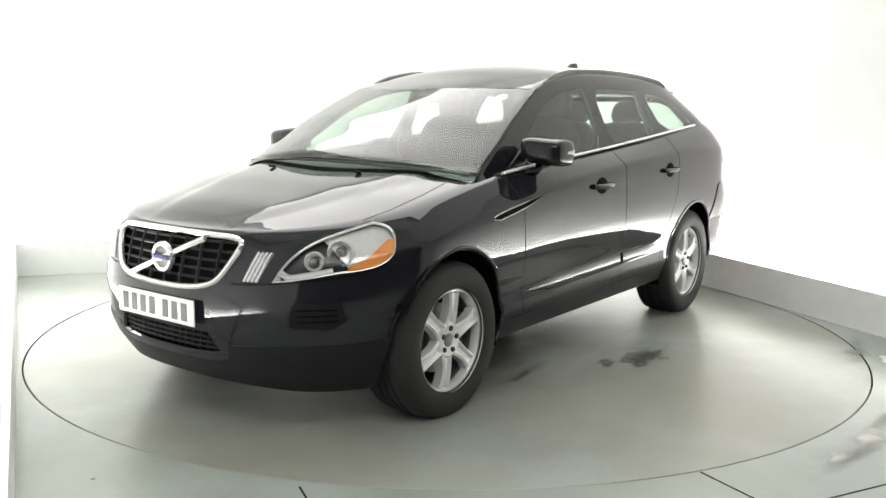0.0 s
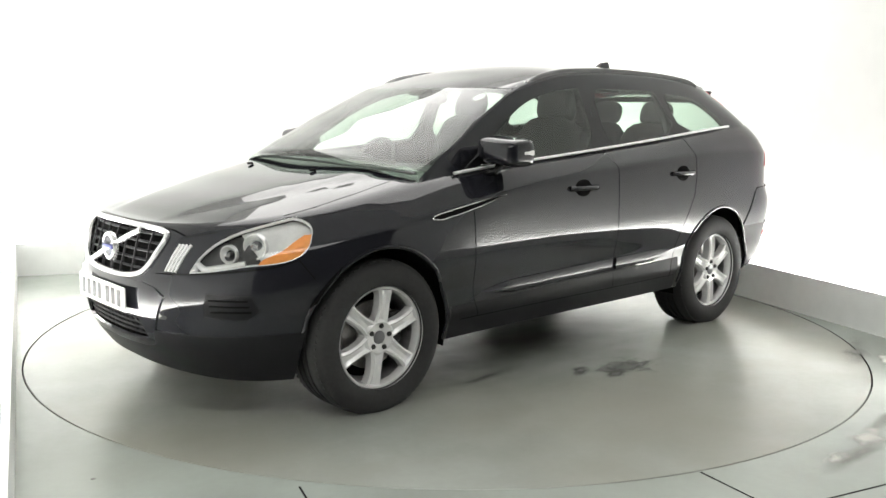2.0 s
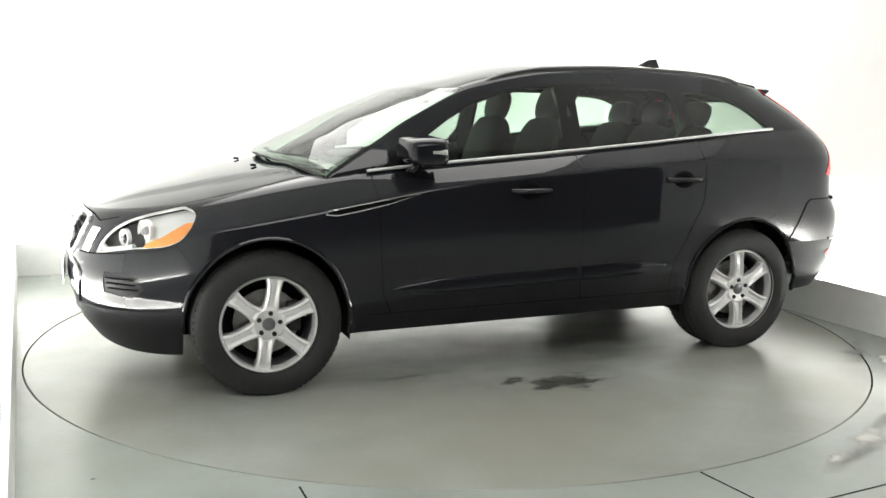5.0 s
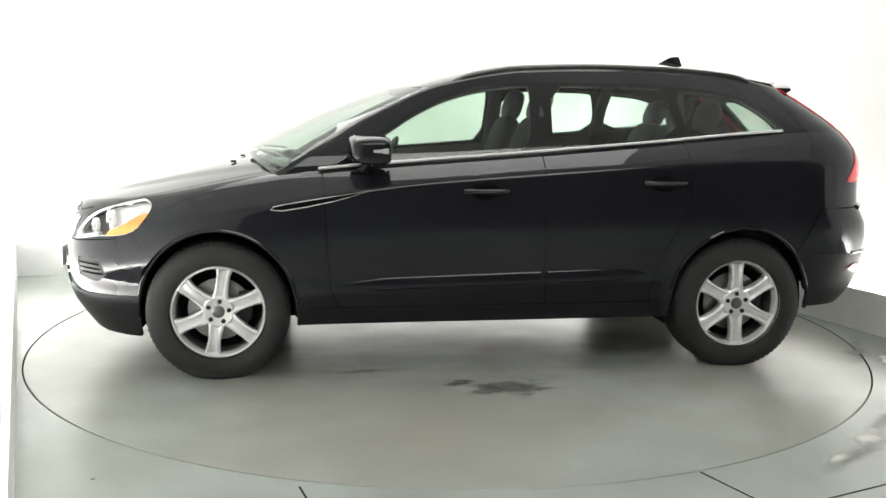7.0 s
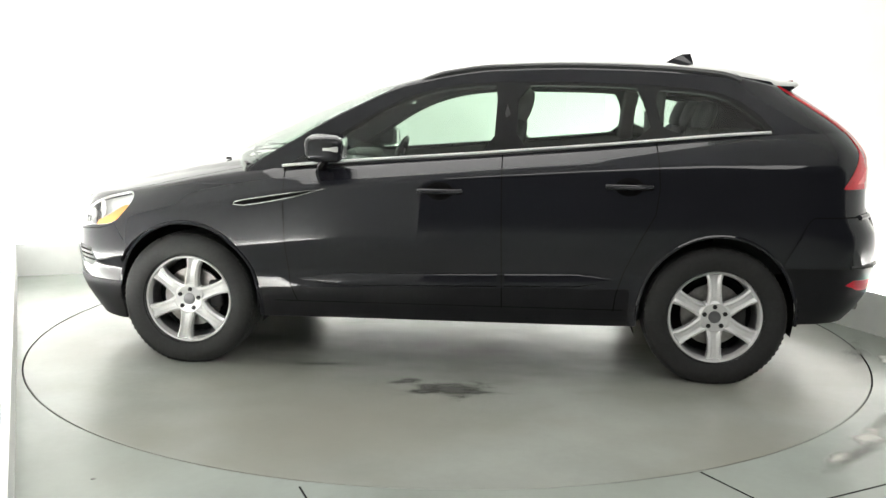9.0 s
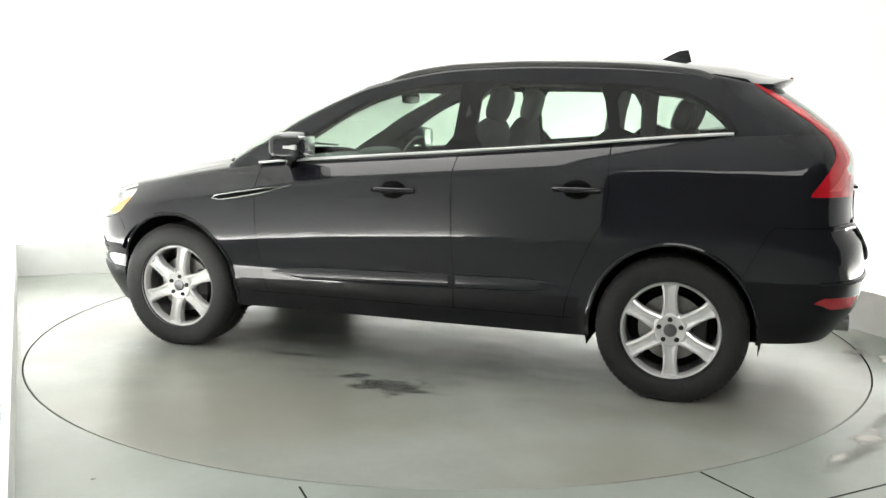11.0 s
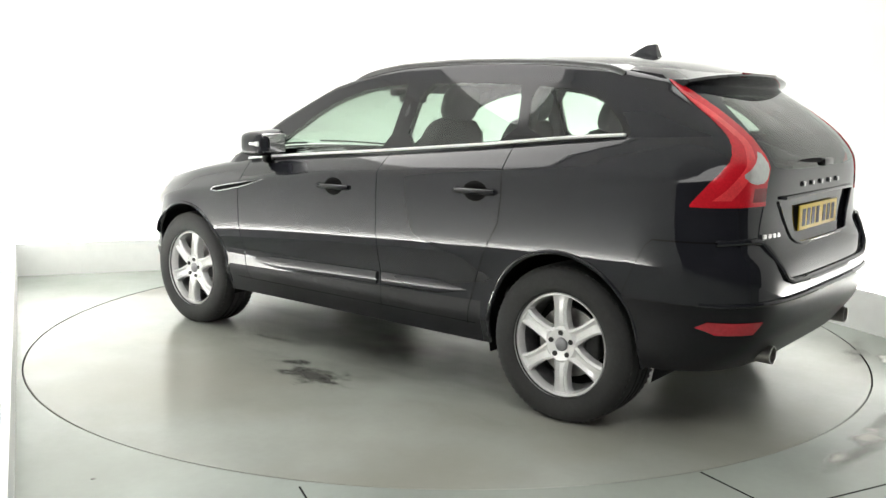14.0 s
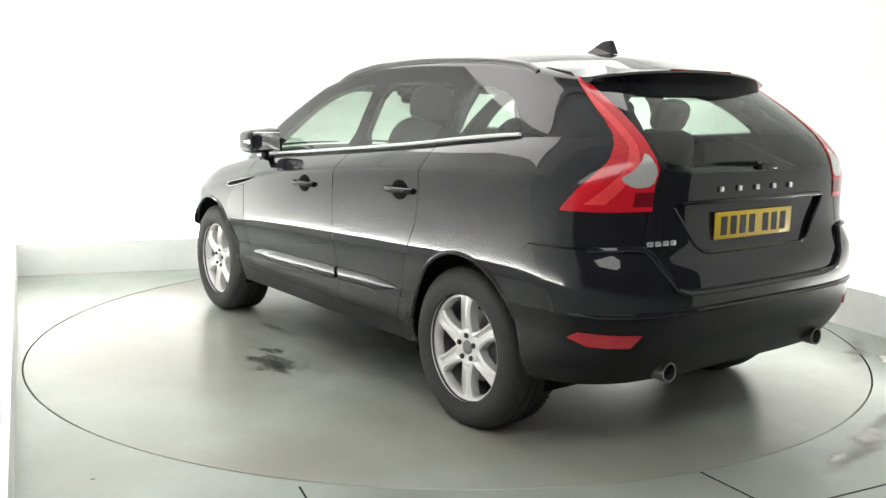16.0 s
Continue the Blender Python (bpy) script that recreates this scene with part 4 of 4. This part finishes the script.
def trim_parts():
    for s in (1, -1):
        bm = bmesh.new()
        pts = []
        for k in range(60):
            x = .878 - (.878 + 1.62) * k / 59
            pts.append((x, s * (.822 if x > -1.45 else .822 - .10 * (-1.45 - x) ** 1.3), belt(x) + .012))
        sweep(bm, pts, .010, 8, flat=.8)
        part("belt_moulding", bm, BRIGHT, car, "bright chrome waistline strip")
        # roof rail
        bm = bmesh.new()
        pts = []
        for k in range(40):
            u = k / 39
            x = .16 - u * 1.66
            lift = .034 * min(1, u / .07, (1 - u) / .06) ** .6 if 0 < u < 1 else 0
            pts.append((x, s * (upper_width(x, rail(x)) - .010), rail(x) - .012 + lift * .55))
        sweep(bm, pts, .012, 12, flat=1.5)
        part("roof_rail", bm, RAILMETAL, car, "silver roof rail")
        # wheel-arch liners
        for cx in (1.387, -1.387):
            bm = bmesh.new()
            prof = []
            for k in range(25):
                a = math.pi * (-.08 + 1.16 * k / 24)
                prof.append((cx + .415 * math.cos(a), .345 + .435 * math.sin(a)))
            r0 = [bm.verts.new((u, s * (outer_y(u, max(v, .3)) - .012 if abs(u) < 1.75 else .80), v)) for u, v in prof]
            r1 = [bm.verts.new((u, s * .52, v)) for u, v in prof]
            for i in range(24):
                bm.faces.new((r0[i], r0[i + 1], r1[i + 1], r1[i]))
            bm.faces.new(r1)
            part("wheel_arch_liner", bm, GAP, car)
            # raised lip round the opening
            bm = bmesh.new()
            pts = []
            for k in range(33):
                a = math.pi * (-.02 + 1.04 * k / 32)
                u, v = cx + .398 * math.cos(a), .345 + .428 * math.sin(a)
                y = outer_y(u, v)
                if u > XF:
                    y *= max(1 - ((u - XF) / (nose(v) - XF)) ** NF, 0) ** (1 / NF)
                if u < rear_start(v):
                    y *= max(1 - ((rear_start(v) - u) / REAR) ** NR, 0) ** (1 / NR)
                pts.append((u, s * (y - .003), v))
            sweep(bm, pts, .011, 8)
            part("wheel_arch_lip", bm, PAINT, car)
        # door handles
        for hx, hz in ((.027, .962), (-.924, 1.004)):
            y = side_width(hx, hz)
            bm = bmesh.new()
            bmesh.ops.create_uvsphere(bm, u_segments=20, v_segments=12, radius=1)
            bmesh.ops.scale(bm, vec=(.078, .014, .052), verts=bm.verts[:])
            bmesh.ops.translate(bm, vec=(hx, s * (y - .006), hz), verts=bm.verts[:])
            h = part("door_handle_cup", bm, GAP, car)
            bm = bmesh.new()
            pts = [(hx + .11 - .22 * k / 12, s * (y + .004 + .026 * math.sin(math.pi * k / 12) ** .5), hz + .004) for k in range(13)]
            sweep(bm, pts, .016, 10, flat=.9)
            part("door_handle", bm, PAINT, car, "black pull door handle")
        # pressed edge round the dart in the wing; chrome stands in for its paint highlight
        bm = bmesh.new()
        loop = [(1.115, .874), (1.06, .868), (.95, .886), (.80, .916), (.62, .966), (.80, .940), (.95, .916), (1.05, .899), (1.10, .888)]
        sweep(bm, [(x, s * (side_width(x, z) + .001), z) for x, z in loop], .003, 6, closed=True)
        part("wing_dart_highlight", bm, CHROME, car, "thin chrome line in place of the highlight on the wing dart edge")
        # body-coloured mouldings along the foot of the doors, tapering out at both ends
        for x0, x1, taper in ((.77, -.272, 0), (-.312, -.86, 1)):
            bm = bmesh.new()
            rows = []
            for k in range(25):
                u = k / 24
                x = x0 + (x1 - x0) * u
                z = .480 + (.97 - x) * .026
                e = min(1, (1 - u) * 3.0 if taper else u * 4.5) ** .7
                prof = ((.034 * e, -.004), (.030 * e, .006 * e + .001), (.018 * e, .013 * e + .001), (-.030 * e, .010 * e + .001), (-.040 * e, -.004))
                rows.append([bm.verts.new((x, s * (side_width(x, z + dz) + dy), z + dz)) for dz, dy in prof])
            for r0, r1 in zip(rows, rows[1:]):
                for i in range(4):
                    bm.faces.new((r0[i], r0[i + 1], r1[i + 1], r1[i]))
            part("door_moulding", bm, PAINT, car)
        # mirror
        bm = bmesh.new()
        bmesh.ops.create_cube(bm, size=2)
        bmesh.ops.subdivide_edges(bm, edges=bm.edges[:], cuts=6, use_grid_fill=True)
        for v in bm.verts:
            p = v.co.copy()
            q = Vector((abs(p.x) ** 5 + abs(p.y) ** 5 + abs(p.z) ** 5, 0, 0)).x ** (1 / 5)
            p = p / q
            taper = 1 - .12 * (p.x > 0) * p.x
            back = -.03 * (p.y + 1) / 2
            v.co = Vector((.640 + p.x * .100 + back, s * (.925 + p.y * .110), 1.177 + p.z * .070 * taper - .010 * p.y))
        mir = part("door_mirror", bm, PAINT, car, "black door mirror with clear indicator")
        bm = bmesh.new()
        box(bm, .528, s * .925, 1.176, .014, .165, .105, .004)
        part("mirror_glass", bm, CHROME, mir)
        bm = bmesh.new()
        box(bm, .575, s * 1.020, 1.172, .085, .03, .030, .008)
        part("indicator", bm, LAMPBODY, mir)
        bm = bmesh.new()
        sweep(bm, [(.66, s * .83, 1.065), (.65, s * .88, 1.075), (.63, s * .89, 1.112)], .028, 10, flat=.7)
        part("mirror_arm", bm, GLOSSBLACK, mir)
        bm = bmesh.new()
        prism(bm, [(.83, 1.068), (.63, 1.19), (.62, 1.085)], .785, .805, lambda u, v, w: (u, s * (w - .10 * max(v - 1.06, 0)), v))
        part("mirror_base", bm, GLOSSBLACK, mir)
        # headlight bowls, set in behind the lens
        for px, pz, r, inset in ((2.040, .765, .036, .030), (1.952, .797, .050, .032)):
            py = side_width(px, pz) * (1 - ((px - XF) / (nose(pz) - XF)) ** NF) ** (1 / NF)
            bm = bmesh.new()
            lathe(bm, [(r * 1.15, -.012), (r * 1.13, .008), (r, .010), (r * .86, .0), (r * .70, -.014), (r * .3, -.026), (.0001, -.028)], 32)
            ob = part("headlight_reflector", bm, LAMPBODY, car, "round chrome headlight reflector")
            ob.matrix_basis = pose(px - inset * .8, s * (py - inset * .6), pz, 0, 0, -90 + s * 28)
            bm = bmesh.new()
            bmesh.ops.create_uvsphere(bm, u_segments=20, v_segments=12, radius=r * .50)
            bmesh.ops.translate(bm, vec=(0, -.012, 0), verts=bm.verts[:])
            part("headlight_bulb", bm, GLOSSBLACK if r < .04 else LAMPGREY, ob)
            bm = bmesh.new()
            lathe(bm, [(r * .20, .012), (r * .26, .016), (r * .30, .010)], 20)
            part("bulb_shield", bm, CHROME, ob)


def number_plate(name, x, z, face, material, tilt):
    bm = bmesh.new()
    box(bm, 0, 0, 0, .008, .52, .111, .003)
    me = finish(bm, name, material)
    ob = new(name, me)
    ob.parent = car
    ob["label"] = "number plate with dark bars in place of characters"
    ob.matrix_basis = pose(x, 0, z, 0, tilt, 0)
    # seven characters as plain bars
    for k in range(7):
        y = -.205 + k * .062 + (.03 if k > 3 else 0)
        bm = bmesh.new()
        box(bm, face * .0045, -y * face * -1 if face < 0 else y, 0, .002, .040, .076, .0005)
        part("plate_character", bm, INK, ob, smooth=False)
    return ob


def front_details():
    # grille frame
    half = [(0, .632), (.12, .634), (.23, .643), (.305, .663), (.345, .70), (.38, .76), (.408, .815), (.397, .842), (.34, .853), (.16, .857), (0, .858)]

    def on_nose(y, z, out):
        s = math.asin(min(1, (abs(y) / side_width(2.1, z)) ** (NF / 2)))
        return (XF + (nose(z) - XF) * math.cos(s) ** (2 / NF) + out, y, z)
    loop = round_off(half + [(-y, z) for y, z in half[-2:0:-1]], 2)
    bm = bmesh.new()
    sweep(bm, [on_nose(y, z, .004) for y, z in loop], .0128, 8, closed=True)
    part("grille_frame", bm, CHROME, car, "chrome grille surround")
    for k in range(5):
        z = .675 + k * .038
        w = np.interp(z, [.63, .70, .81, .85], [.24, .335, .39, .36])
        bm = bmesh.new()
        sweep(bm, [on_nose(-w + 2 * w * i / 16, z, -.015) for i in range(17)], .006, 6)
        part("grille_bar", bm, TRIM, car)
    for k in range(7):
        y = -.30 + k * .10
        zlo = np.interp(abs(y), [0, .24, .34], [.636, .646, .70])
        bm = bmesh.new()
        sweep(bm, [on_nose(y, zlo + (.852 - zlo) * i / 8, -.012) for i in range(9)], .0065, 6)
        part("grille_upright", bm, TRIM, car)
    bm = bmesh.new()
    sweep(bm, [on_nose(-.22 + .44 * i / 14, .652 + .185 * i / 14, .005) for i in range(15)], .014, 8)
    part("grille_sash", bm, CHROME, car, "diagonal chrome bar across the grille")
    bm = bmesh.new()
    lathe(bm, [(.048, .012), (.062, .014), (.067, .004), (.066, -.01), (.046, -.01), (.048, .012)], 40)
    e = part("grille_badge", bm, CHROME, car, "round chrome badge")
    x0 = on_nose(0, .744, 0)[0]
    e.matrix_basis = pose(x0 + .012, 0, .744, 0, 0, -90)
    bm = bmesh.new()
    box(bm, 0, .012, 0, .112, .012, .020, .003)
    part("badge_band", bm, BADGEBLUE, e)
    bm = bmesh.new()
    lathe(bm, [(.0001, .0), (.05, .0)], 40)
    part("badge_backing", bm, LAMPGREY, e)
    # lower grille mesh
    for k in range(4):
        z = .385 + k * .024
        bm = bmesh.new()
        sweep(bm, [on_nose(-.31 + .62 * i / 14, z, -.012) for i in range(15)], .004, 5)
        part("lower_grille_bar", bm, TRIM, car)
    for k in range(15):
        y = -.30 + k * .043
        bm = bmesh.new()
        sweep(bm, [on_nose(y - .02, .372, -.014), on_nose(y + .02, .47, -.014)], .004, 5)
        part("lower_grille_bar", bm, TRIM, car)
    # bright vertical slats by the headlights
    for s in (1, -1):
        for k in range(4):
            y0 = .448 + k * .0165
            bm = bmesh.new()
            pts = [on_nose(s * (y0 + .040 * i / 6), .684 + .116 * i / 6, .002) for i in range(7)]
            sweep(bm, pts, .008, 8)
            part("vent_slat", bm, CHROME, car, "bright slat beside the headlight")
    number_plate("number_plate", nose(.538) + .022, .538, 1, PLATEW, 0)
    # washer jets and wipers on the scuttle
    for s in (1, -1):
        bm = bmesh.new()
        box(bm, 1.35, s * .30, hood_c(1.35) + .014, .03, .022, .012, .004)
        part("washer_jet", bm, GAP, car)
    bm = bmesh.new()
    pts = [(1.262 - .20 * (y / .78) ** 2, y, 1.112 - .040 * (y / .78) ** 2) for y in [-.76 + 1.52 * k / 24 for k in range(25)]]
    sweep(bm, pts, .022, 8, flat=.3)
    part("scuttle_panel", bm, TRIM, car, "black scuttle at the foot of the windscreen")
    for y0, y1 in ((-.62, -.05), (.05, .62)):
        bm = bmesh.new()
        pts = []
        for k in range(13):
            y = y0 + (y1 - y0) * k / 12
            pts.append((1.225 - .20 * (y / .78) ** 2 - .02 * (k / 12), y, 1.134 - .038 * (y / .78) ** 2 + .012 * (k / 12)))
        sweep(bm, pts, .007, 6)
        part("wiper", bm, GAP, car, "black windscreen wiper")


def rear_details():
    # roof spoiler
    bm = bmesh.new()
    rows = []
    for i in range(25):
        y = -.575 + 1.15 * i / 24
        zc = .040 * (1 - (y / .575) ** 2) - .010 * (abs(y) / .575) ** 6
        x1 = -1.885 + .10 * (abs(y) / .575) ** 3
        rows.append([bm.verts.new(c) for c in ((-1.50, y, 1.578 + zc), (-1.66, y, 1.552 + zc), (x1 + .10, y, 1.530 + zc * .9), (x1 + .01, y, 1.528 + zc * .8), (x1, y, 1.518 + zc * .8),
                                               (x1 + .02, y, 1.502 + zc * .6), (x1 + .085, y, 1.468 + zc * .3), (-1.66, y, 1.50 + zc * .3))])
    for a, b in zip(rows, rows[1:]):
        for k in range(8):
            bm.faces.new((a[k], a[(k + 1) % 8], b[(k + 1) % 8], b[k]))
    bm.faces.new(rows[0])
    bm.faces.new(rows[-1][::-1])
    sp = part("roof_spoiler", bm, PAINT, car, "black roof spoiler over the rear window")
    bm = bmesh.new()
    box(bm, -1.868, 0, 1.556, .016, .40, .012, .004)
    part("brake_strip", bm, REDDARK, sp, "dark red high brake light")
    # aerial fin
    bm = bmesh.new()
    zb = roof_c(-1.27) - .004
    prof = [(-1.175, zb), (-1.235, zb + .036), (-1.285, zb + .060), (-1.335, zb + .064), (-1.355, zb)]
    n = len(prof)
    L = [bm.verts.new((x, .028 if z <= zb + .001 else .012, z)) for x, z in prof]
    Rr = [bm.verts.new((x, -.028 if z <= zb + .001 else -.012, z)) for x, z in prof]
    bm.faces.new(L)
    bm.faces.new(Rr[::-1])
    for k in range(n):
        bm.faces.new((L[k], Rr[k], Rr[(k + 1) % n], L[(k + 1) % n]))
    part("aerial_fin", bm, PAINT, car, "small black roof aerial", smooth=False)
    # wiper
    bm = bmesh.new()
    sweep(bm, [(-2.17, -.05, 1.175), (-2.168, .1, 1.178), (-2.155, .40, 1.18)], .011, 8)
    w = part("rear_wiper", bm, GAP, car, "black rear wiper")
    bm = bmesh.new()
    box(bm, -2.175, -.06, 1.168, .04, .13, .035, .01)
    part("wiper_hub", bm, GLOSSBLACK, w)
    p = number_plate("rear_number_plate", tail(.933) + .004, .933, -1, PLATEY, 0)
    # plain bright marks where badges sit
    for k in range(5):
        bm = bmesh.new()
        box(bm, tail(1.075) - .006, .235 - k * .117, 1.082, .008, .024, .022, .003)
        part("badge_mark", bm, CHROME, car, "small bright badge mark")
    for k in range(4):
        bm = bmesh.new()
        box(bm, 0, 0, 0, .008, .028, .020, .003, pose(*on_tail(.630 - k * .038, .888, .006), 0, 0, -14 + k * 3))
        part("badge_mark", bm, CHROME, car, "small bright badge mark")
    bm = bmesh.new()
    box(bm, tail(1.035) + .0, 0, 1.035, .03, .94, .014, .004)
    part("tailgate_handle", bm, PAINT, car)
    for s in (1, -1):
        bm = bmesh.new()
        lathe(bm, [(.036, -.20), (.040, .0), (.040, .008), (.034, .008), (.032, -.10)], 32)
        ob = part("exhaust_pipe", bm, STEEL, car, "round steel exhaust tip")
        ob.matrix_basis = pose(-2.19, s * .51, .375, 0, 0, 90)
    bm = bmesh.new()
    box(bm, -1.90, 0, .385, .30, .75, .10, .04)
    part("silencer", bm, DARKMETAL, car)


def on_tail(y, z, out):
    w = side_width(-2.0, z)
    return (rear_start(z) - REAR * max(1 - (abs(y) / w) ** NR, 0) ** (1 / NR) - out, y, z)


def ridges():
    """Raised folds in the bumpers that catch the light."""
    bm = bmesh.new()
    sweep(bm, [on_tail(-.90 + 1.8 * k / 40, .628, .010) for k in range(41)], .011, 8)
    part("bumper_moulding", bm, PAINT, car)
    bm = bmesh.new()
    half = [(.86, .872), (.78, .875), (.70, .876), (.655, .868), (.625, .83), (.58, .76), (.545, .715), (.49, .698), (.38, .694), (.2, .692), (0, .692)]
    sweep(bm, [on_tail(y, z, .010) for y, z in half + [(-y, z) for y, z in half[-2::-1]]], .013, 8)
    part("bumper_step", bm, PAINT, car)
    # chamfer round the plate recess
    bm = bmesh.new()
    half = [(.505, 1.02), (.47, .975), (.42, .912), (.385, .866), (.35, .842), (.30, .836), (.15, .835), (0, .835)]
    sweep(bm, [on_tail(y, z, .0) for y, z in half + [(-y, z) for y, z in half[-2::-1]]], .007, 8)
    part("recess_chamfer", bm, PAINT, car)
    for s in (1, -1):
        for z in (.525, .55, .575):
            pts = []
            for k in range(8):
                y = .645 + .12 * k / 7
                c = math.asin(min(1, (y / side_width(2.1, z)) ** (NF / 2)))
                pts.append((XF + (nose(z) - XF) * math.cos(c) ** (2 / NF) - .006, s * y, z))
            bm = bmesh.new()
            sweep(bm, pts, .004, 6)
            part("vent_bar", bm, GAP, car)


def underside():
    bm = bmesh.new()
    box(bm, 0, 0, .31, 3.6, 1.02, .10, .03)
    box(bm, 0, 0, .33, 1.75, 1.66, .10, .03)
    part("floor_pan", bm, DARKMETAL, car)
    for x in (1.387, -1.387):
        bm = bmesh.new()
        sweep(bm, [(x, -.75, .33), (x, .75, .33)], .05, 10)
        part("axle", bm, DARKMETAL, car)


# ---------------------------------------------------------------- cabin
def pad(bm, cx, cy, cz, sx, sy, sz, p=3.5, m=None):
    n, vs, made = 6, [], {}

    def corner(a, b, c):
        k = (a, b, c)
        if k not in made:
            made[k] = bm.verts.new((2 * a / n - 1, 2 * b / n - 1, 2 * c / n - 1))
            vs.append(made[k])
        return made[k]
    for e in (0, n):
        for i in range(n):
            for j in range(n):
                for f in (lambda a, b: (e, a, b), lambda a, b: (a, e, b), lambda a, b: (a, b, e)):
                    bm.faces.new([corner(*f(i, j)), corner(*f(i + 1, j)), corner(*f(i + 1, j + 1)), corner(*f(i, j + 1))])
    for v in vs:
        q = (abs(v.co.x) ** p + abs(v.co.y) ** p + abs(v.co.z) ** p) ** (1 / p)
        c = v.co / q
        v.co = Vector((c.x * sx / 2, c.y * sy / 2, c.z * sz / 2))
        if m is not None:
            v.co = m @ v.co
        v.co += Vector((cx, cy, cz))


def cabin():
    for y in (.37, -.37):
        rec = Matrix.Rotation(radians(-17), 4, "Y")
        bm = bmesh.new()
        pad(bm, .08, y, .72, .54, .50, .18)
        seat = part("front_seat", bm, SEAT, car, "dark fabric front seat")
        bm = bmesh.new()
        pad(bm, -.26, y, 1.02, .15, .48, .66, 3.5, rec)
        part("backrest", bm, SEAT, seat)
        bm = bmesh.new()
        pad(bm, -.375, y, 1.405, .11, .26, .20, 3, rec)
        part("head_restraint", bm, SEATTRIM, seat)
        bm = bmesh.new()
        pad(bm, .0, y, .52, .5, .42, .3, 5)
        part("seat_base", bm, DARKMETAL, seat)
    bm = bmesh.new()
    pad(bm, -.95, 0, .78, .50, 1.30, .20, 5)
    bench = part("rear_seat", bm, SEAT, car, "dark fabric rear bench")
    rec = Matrix.Rotation(radians(-20), 4, "Y")
    for y, w in ((.42, .46), (0, .36), (-.42, .46)):
        bm = bmesh.new()
        pad(bm, -1.25, y, 1.02, .15, w, .58, 4, rec)
        part("backrest", bm, SEAT, bench)
        bm = bmesh.new()
        pad(bm, -1.36, y, 1.36, .10, .24, .17, 3, rec)
        part("head_restraint", bm, SEATTRIM, bench)
    bm = bmesh.new()
    pad(bm, .80, 0, .98, .52, 1.50, .20, 5)
    pad(bm, .62, 0, .80, .30, 1.45, .36, 5)
    dash = part("dashboard", bm, DASH, car, "dark grey dashboard")
    bm = bmesh.new()
    pad(bm, .66, -.37, 1.075, .22, .40, .09, 3)
    part("instrument_hood", bm, DASH, dash)
    # wheel on the right-hand side
    bm = bmesh.new()
    m = Matrix.Translation((.46, -.37, 1.02)) @ Matrix.Rotation(radians(-25), 4, "Y")
    pts = [m @ Vector((0, .185 * math.cos(a), .185 * math.sin(a))) for a in [2 * math.pi * k / 40 for k in range(40)]]
    sweep(bm, pts, .015, 8, closed=True)
    st = part("steering_wheel", bm, GLOSSBLACK, car, "black steering wheel")
    bm = bmesh.new()
    pad(bm, .47, -.37, 1.015, .06, .15, .12, 3)
    sweep(bm, [m @ Vector((0, -.18, 0)), m @ Vector((0.01, .18, 0))], .016, 8)
    sweep(bm, [m @ Vector((0, 0, 0)), m @ Vector((.22, 0, -.02))], .03, 8)
    part("airbag_boss", bm, DASH, st)
    bm = bmesh.new()
    pad(bm, .30, 0, 1.44, .04, .24, .07, 4)
    sweep(bm, [(.31, 0, 1.46), (.37, 0, 1.49)], .012, 8)
    part("rear_view_mirror", bm, GLOSSBLACK, car, "black interior mirror")
    bm = bmesh.new()
    lathe(bm, [(.0001, .0), (.036, .0), (.036, -.002)], 28, "y")
    ob = part("windscreen_sticker", bm, PLATEW, car, "small round white windscreen sticker")
    ob.matrix_basis = pose(.405, .50, 1.446, 0, 0, -90) @ pose(0, 0, 0, 60, 0, 0)
    bm = bmesh.new()
    pad(bm, .40, 0, 1.475, .10, .14, .05, 4)
    part("sensor_pod", bm, TRIM, car)
    bm = bmesh.new()
    pad(bm, .1, 0, .72, .9, .22, .26, 5)
    part("centre_console", bm, DASH, car)
    for s in (1, -1):
        for x0, x1 in ((.80, -.26), (-.32, -1.02)):
            bm = bmesh.new()
            pts = [(x0, .50), (x1, .50), (x1, belt(x1) - .01), (x0, belt(x0) - .01)]
            prism(bm, pts, .765, .79, lambda u, v, w: (u, s * w, v))
            part("door_card", bm, DASH, car, smooth=False)
        bm = bmesh.new()
        sweep(bm, [(-.29, s * .775, 1.12), (-.30, s * .70, 1.35), (-.31, s * .61, 1.52)], .045, 8, flat=.5)
        part("pillar_lining", bm, DASH, car)
        bm = bmesh.new()
        sweep(bm, [(-1.05, s * .76, 1.20), (-1.06, s * .68, 1.38), (-1.08, s * .60, 1.51)], .05, 8, flat=.5)
        part("pillar_lining", bm, DASH, car)
        bm = bmesh.new()
        pts = [(-1.40, .55), (-2.0, .55), (-2.0, 1.10), (-1.6, 1.24), (-1.40, 1.22)]
        prism(bm, pts, .66, .70, lambda u, v, w: (u, s * w, v))
        part("boot_lining", bm, DASH, car, smooth=False)
    bm = bmesh.new()
    box(bm, -1.70, 0, .62, .75, 1.3, .04, .01)
    box(bm, -1.58, 0, 1.10, .52, 1.28, .02, .005)
    part("load_cover", bm, DASH, car, "dark luggage cover")


trim_parts()
front_details()
rear_details()
ridges()
underside()
cabin()

# ---------------------------------------------------------------- keyed turning
def motions():
    rows, table_rows = [], []
    for t, a in TURN:
        spin = pose(0, 0, 0, 0, 0, a)
        table_rows.append((t, spin))
        rows.append((t, spin @ pose(CAR_AT[0], CAR_AT[1], 0)))
    walk(TABLE, table_rows)
    walk(car, rows)


motions()
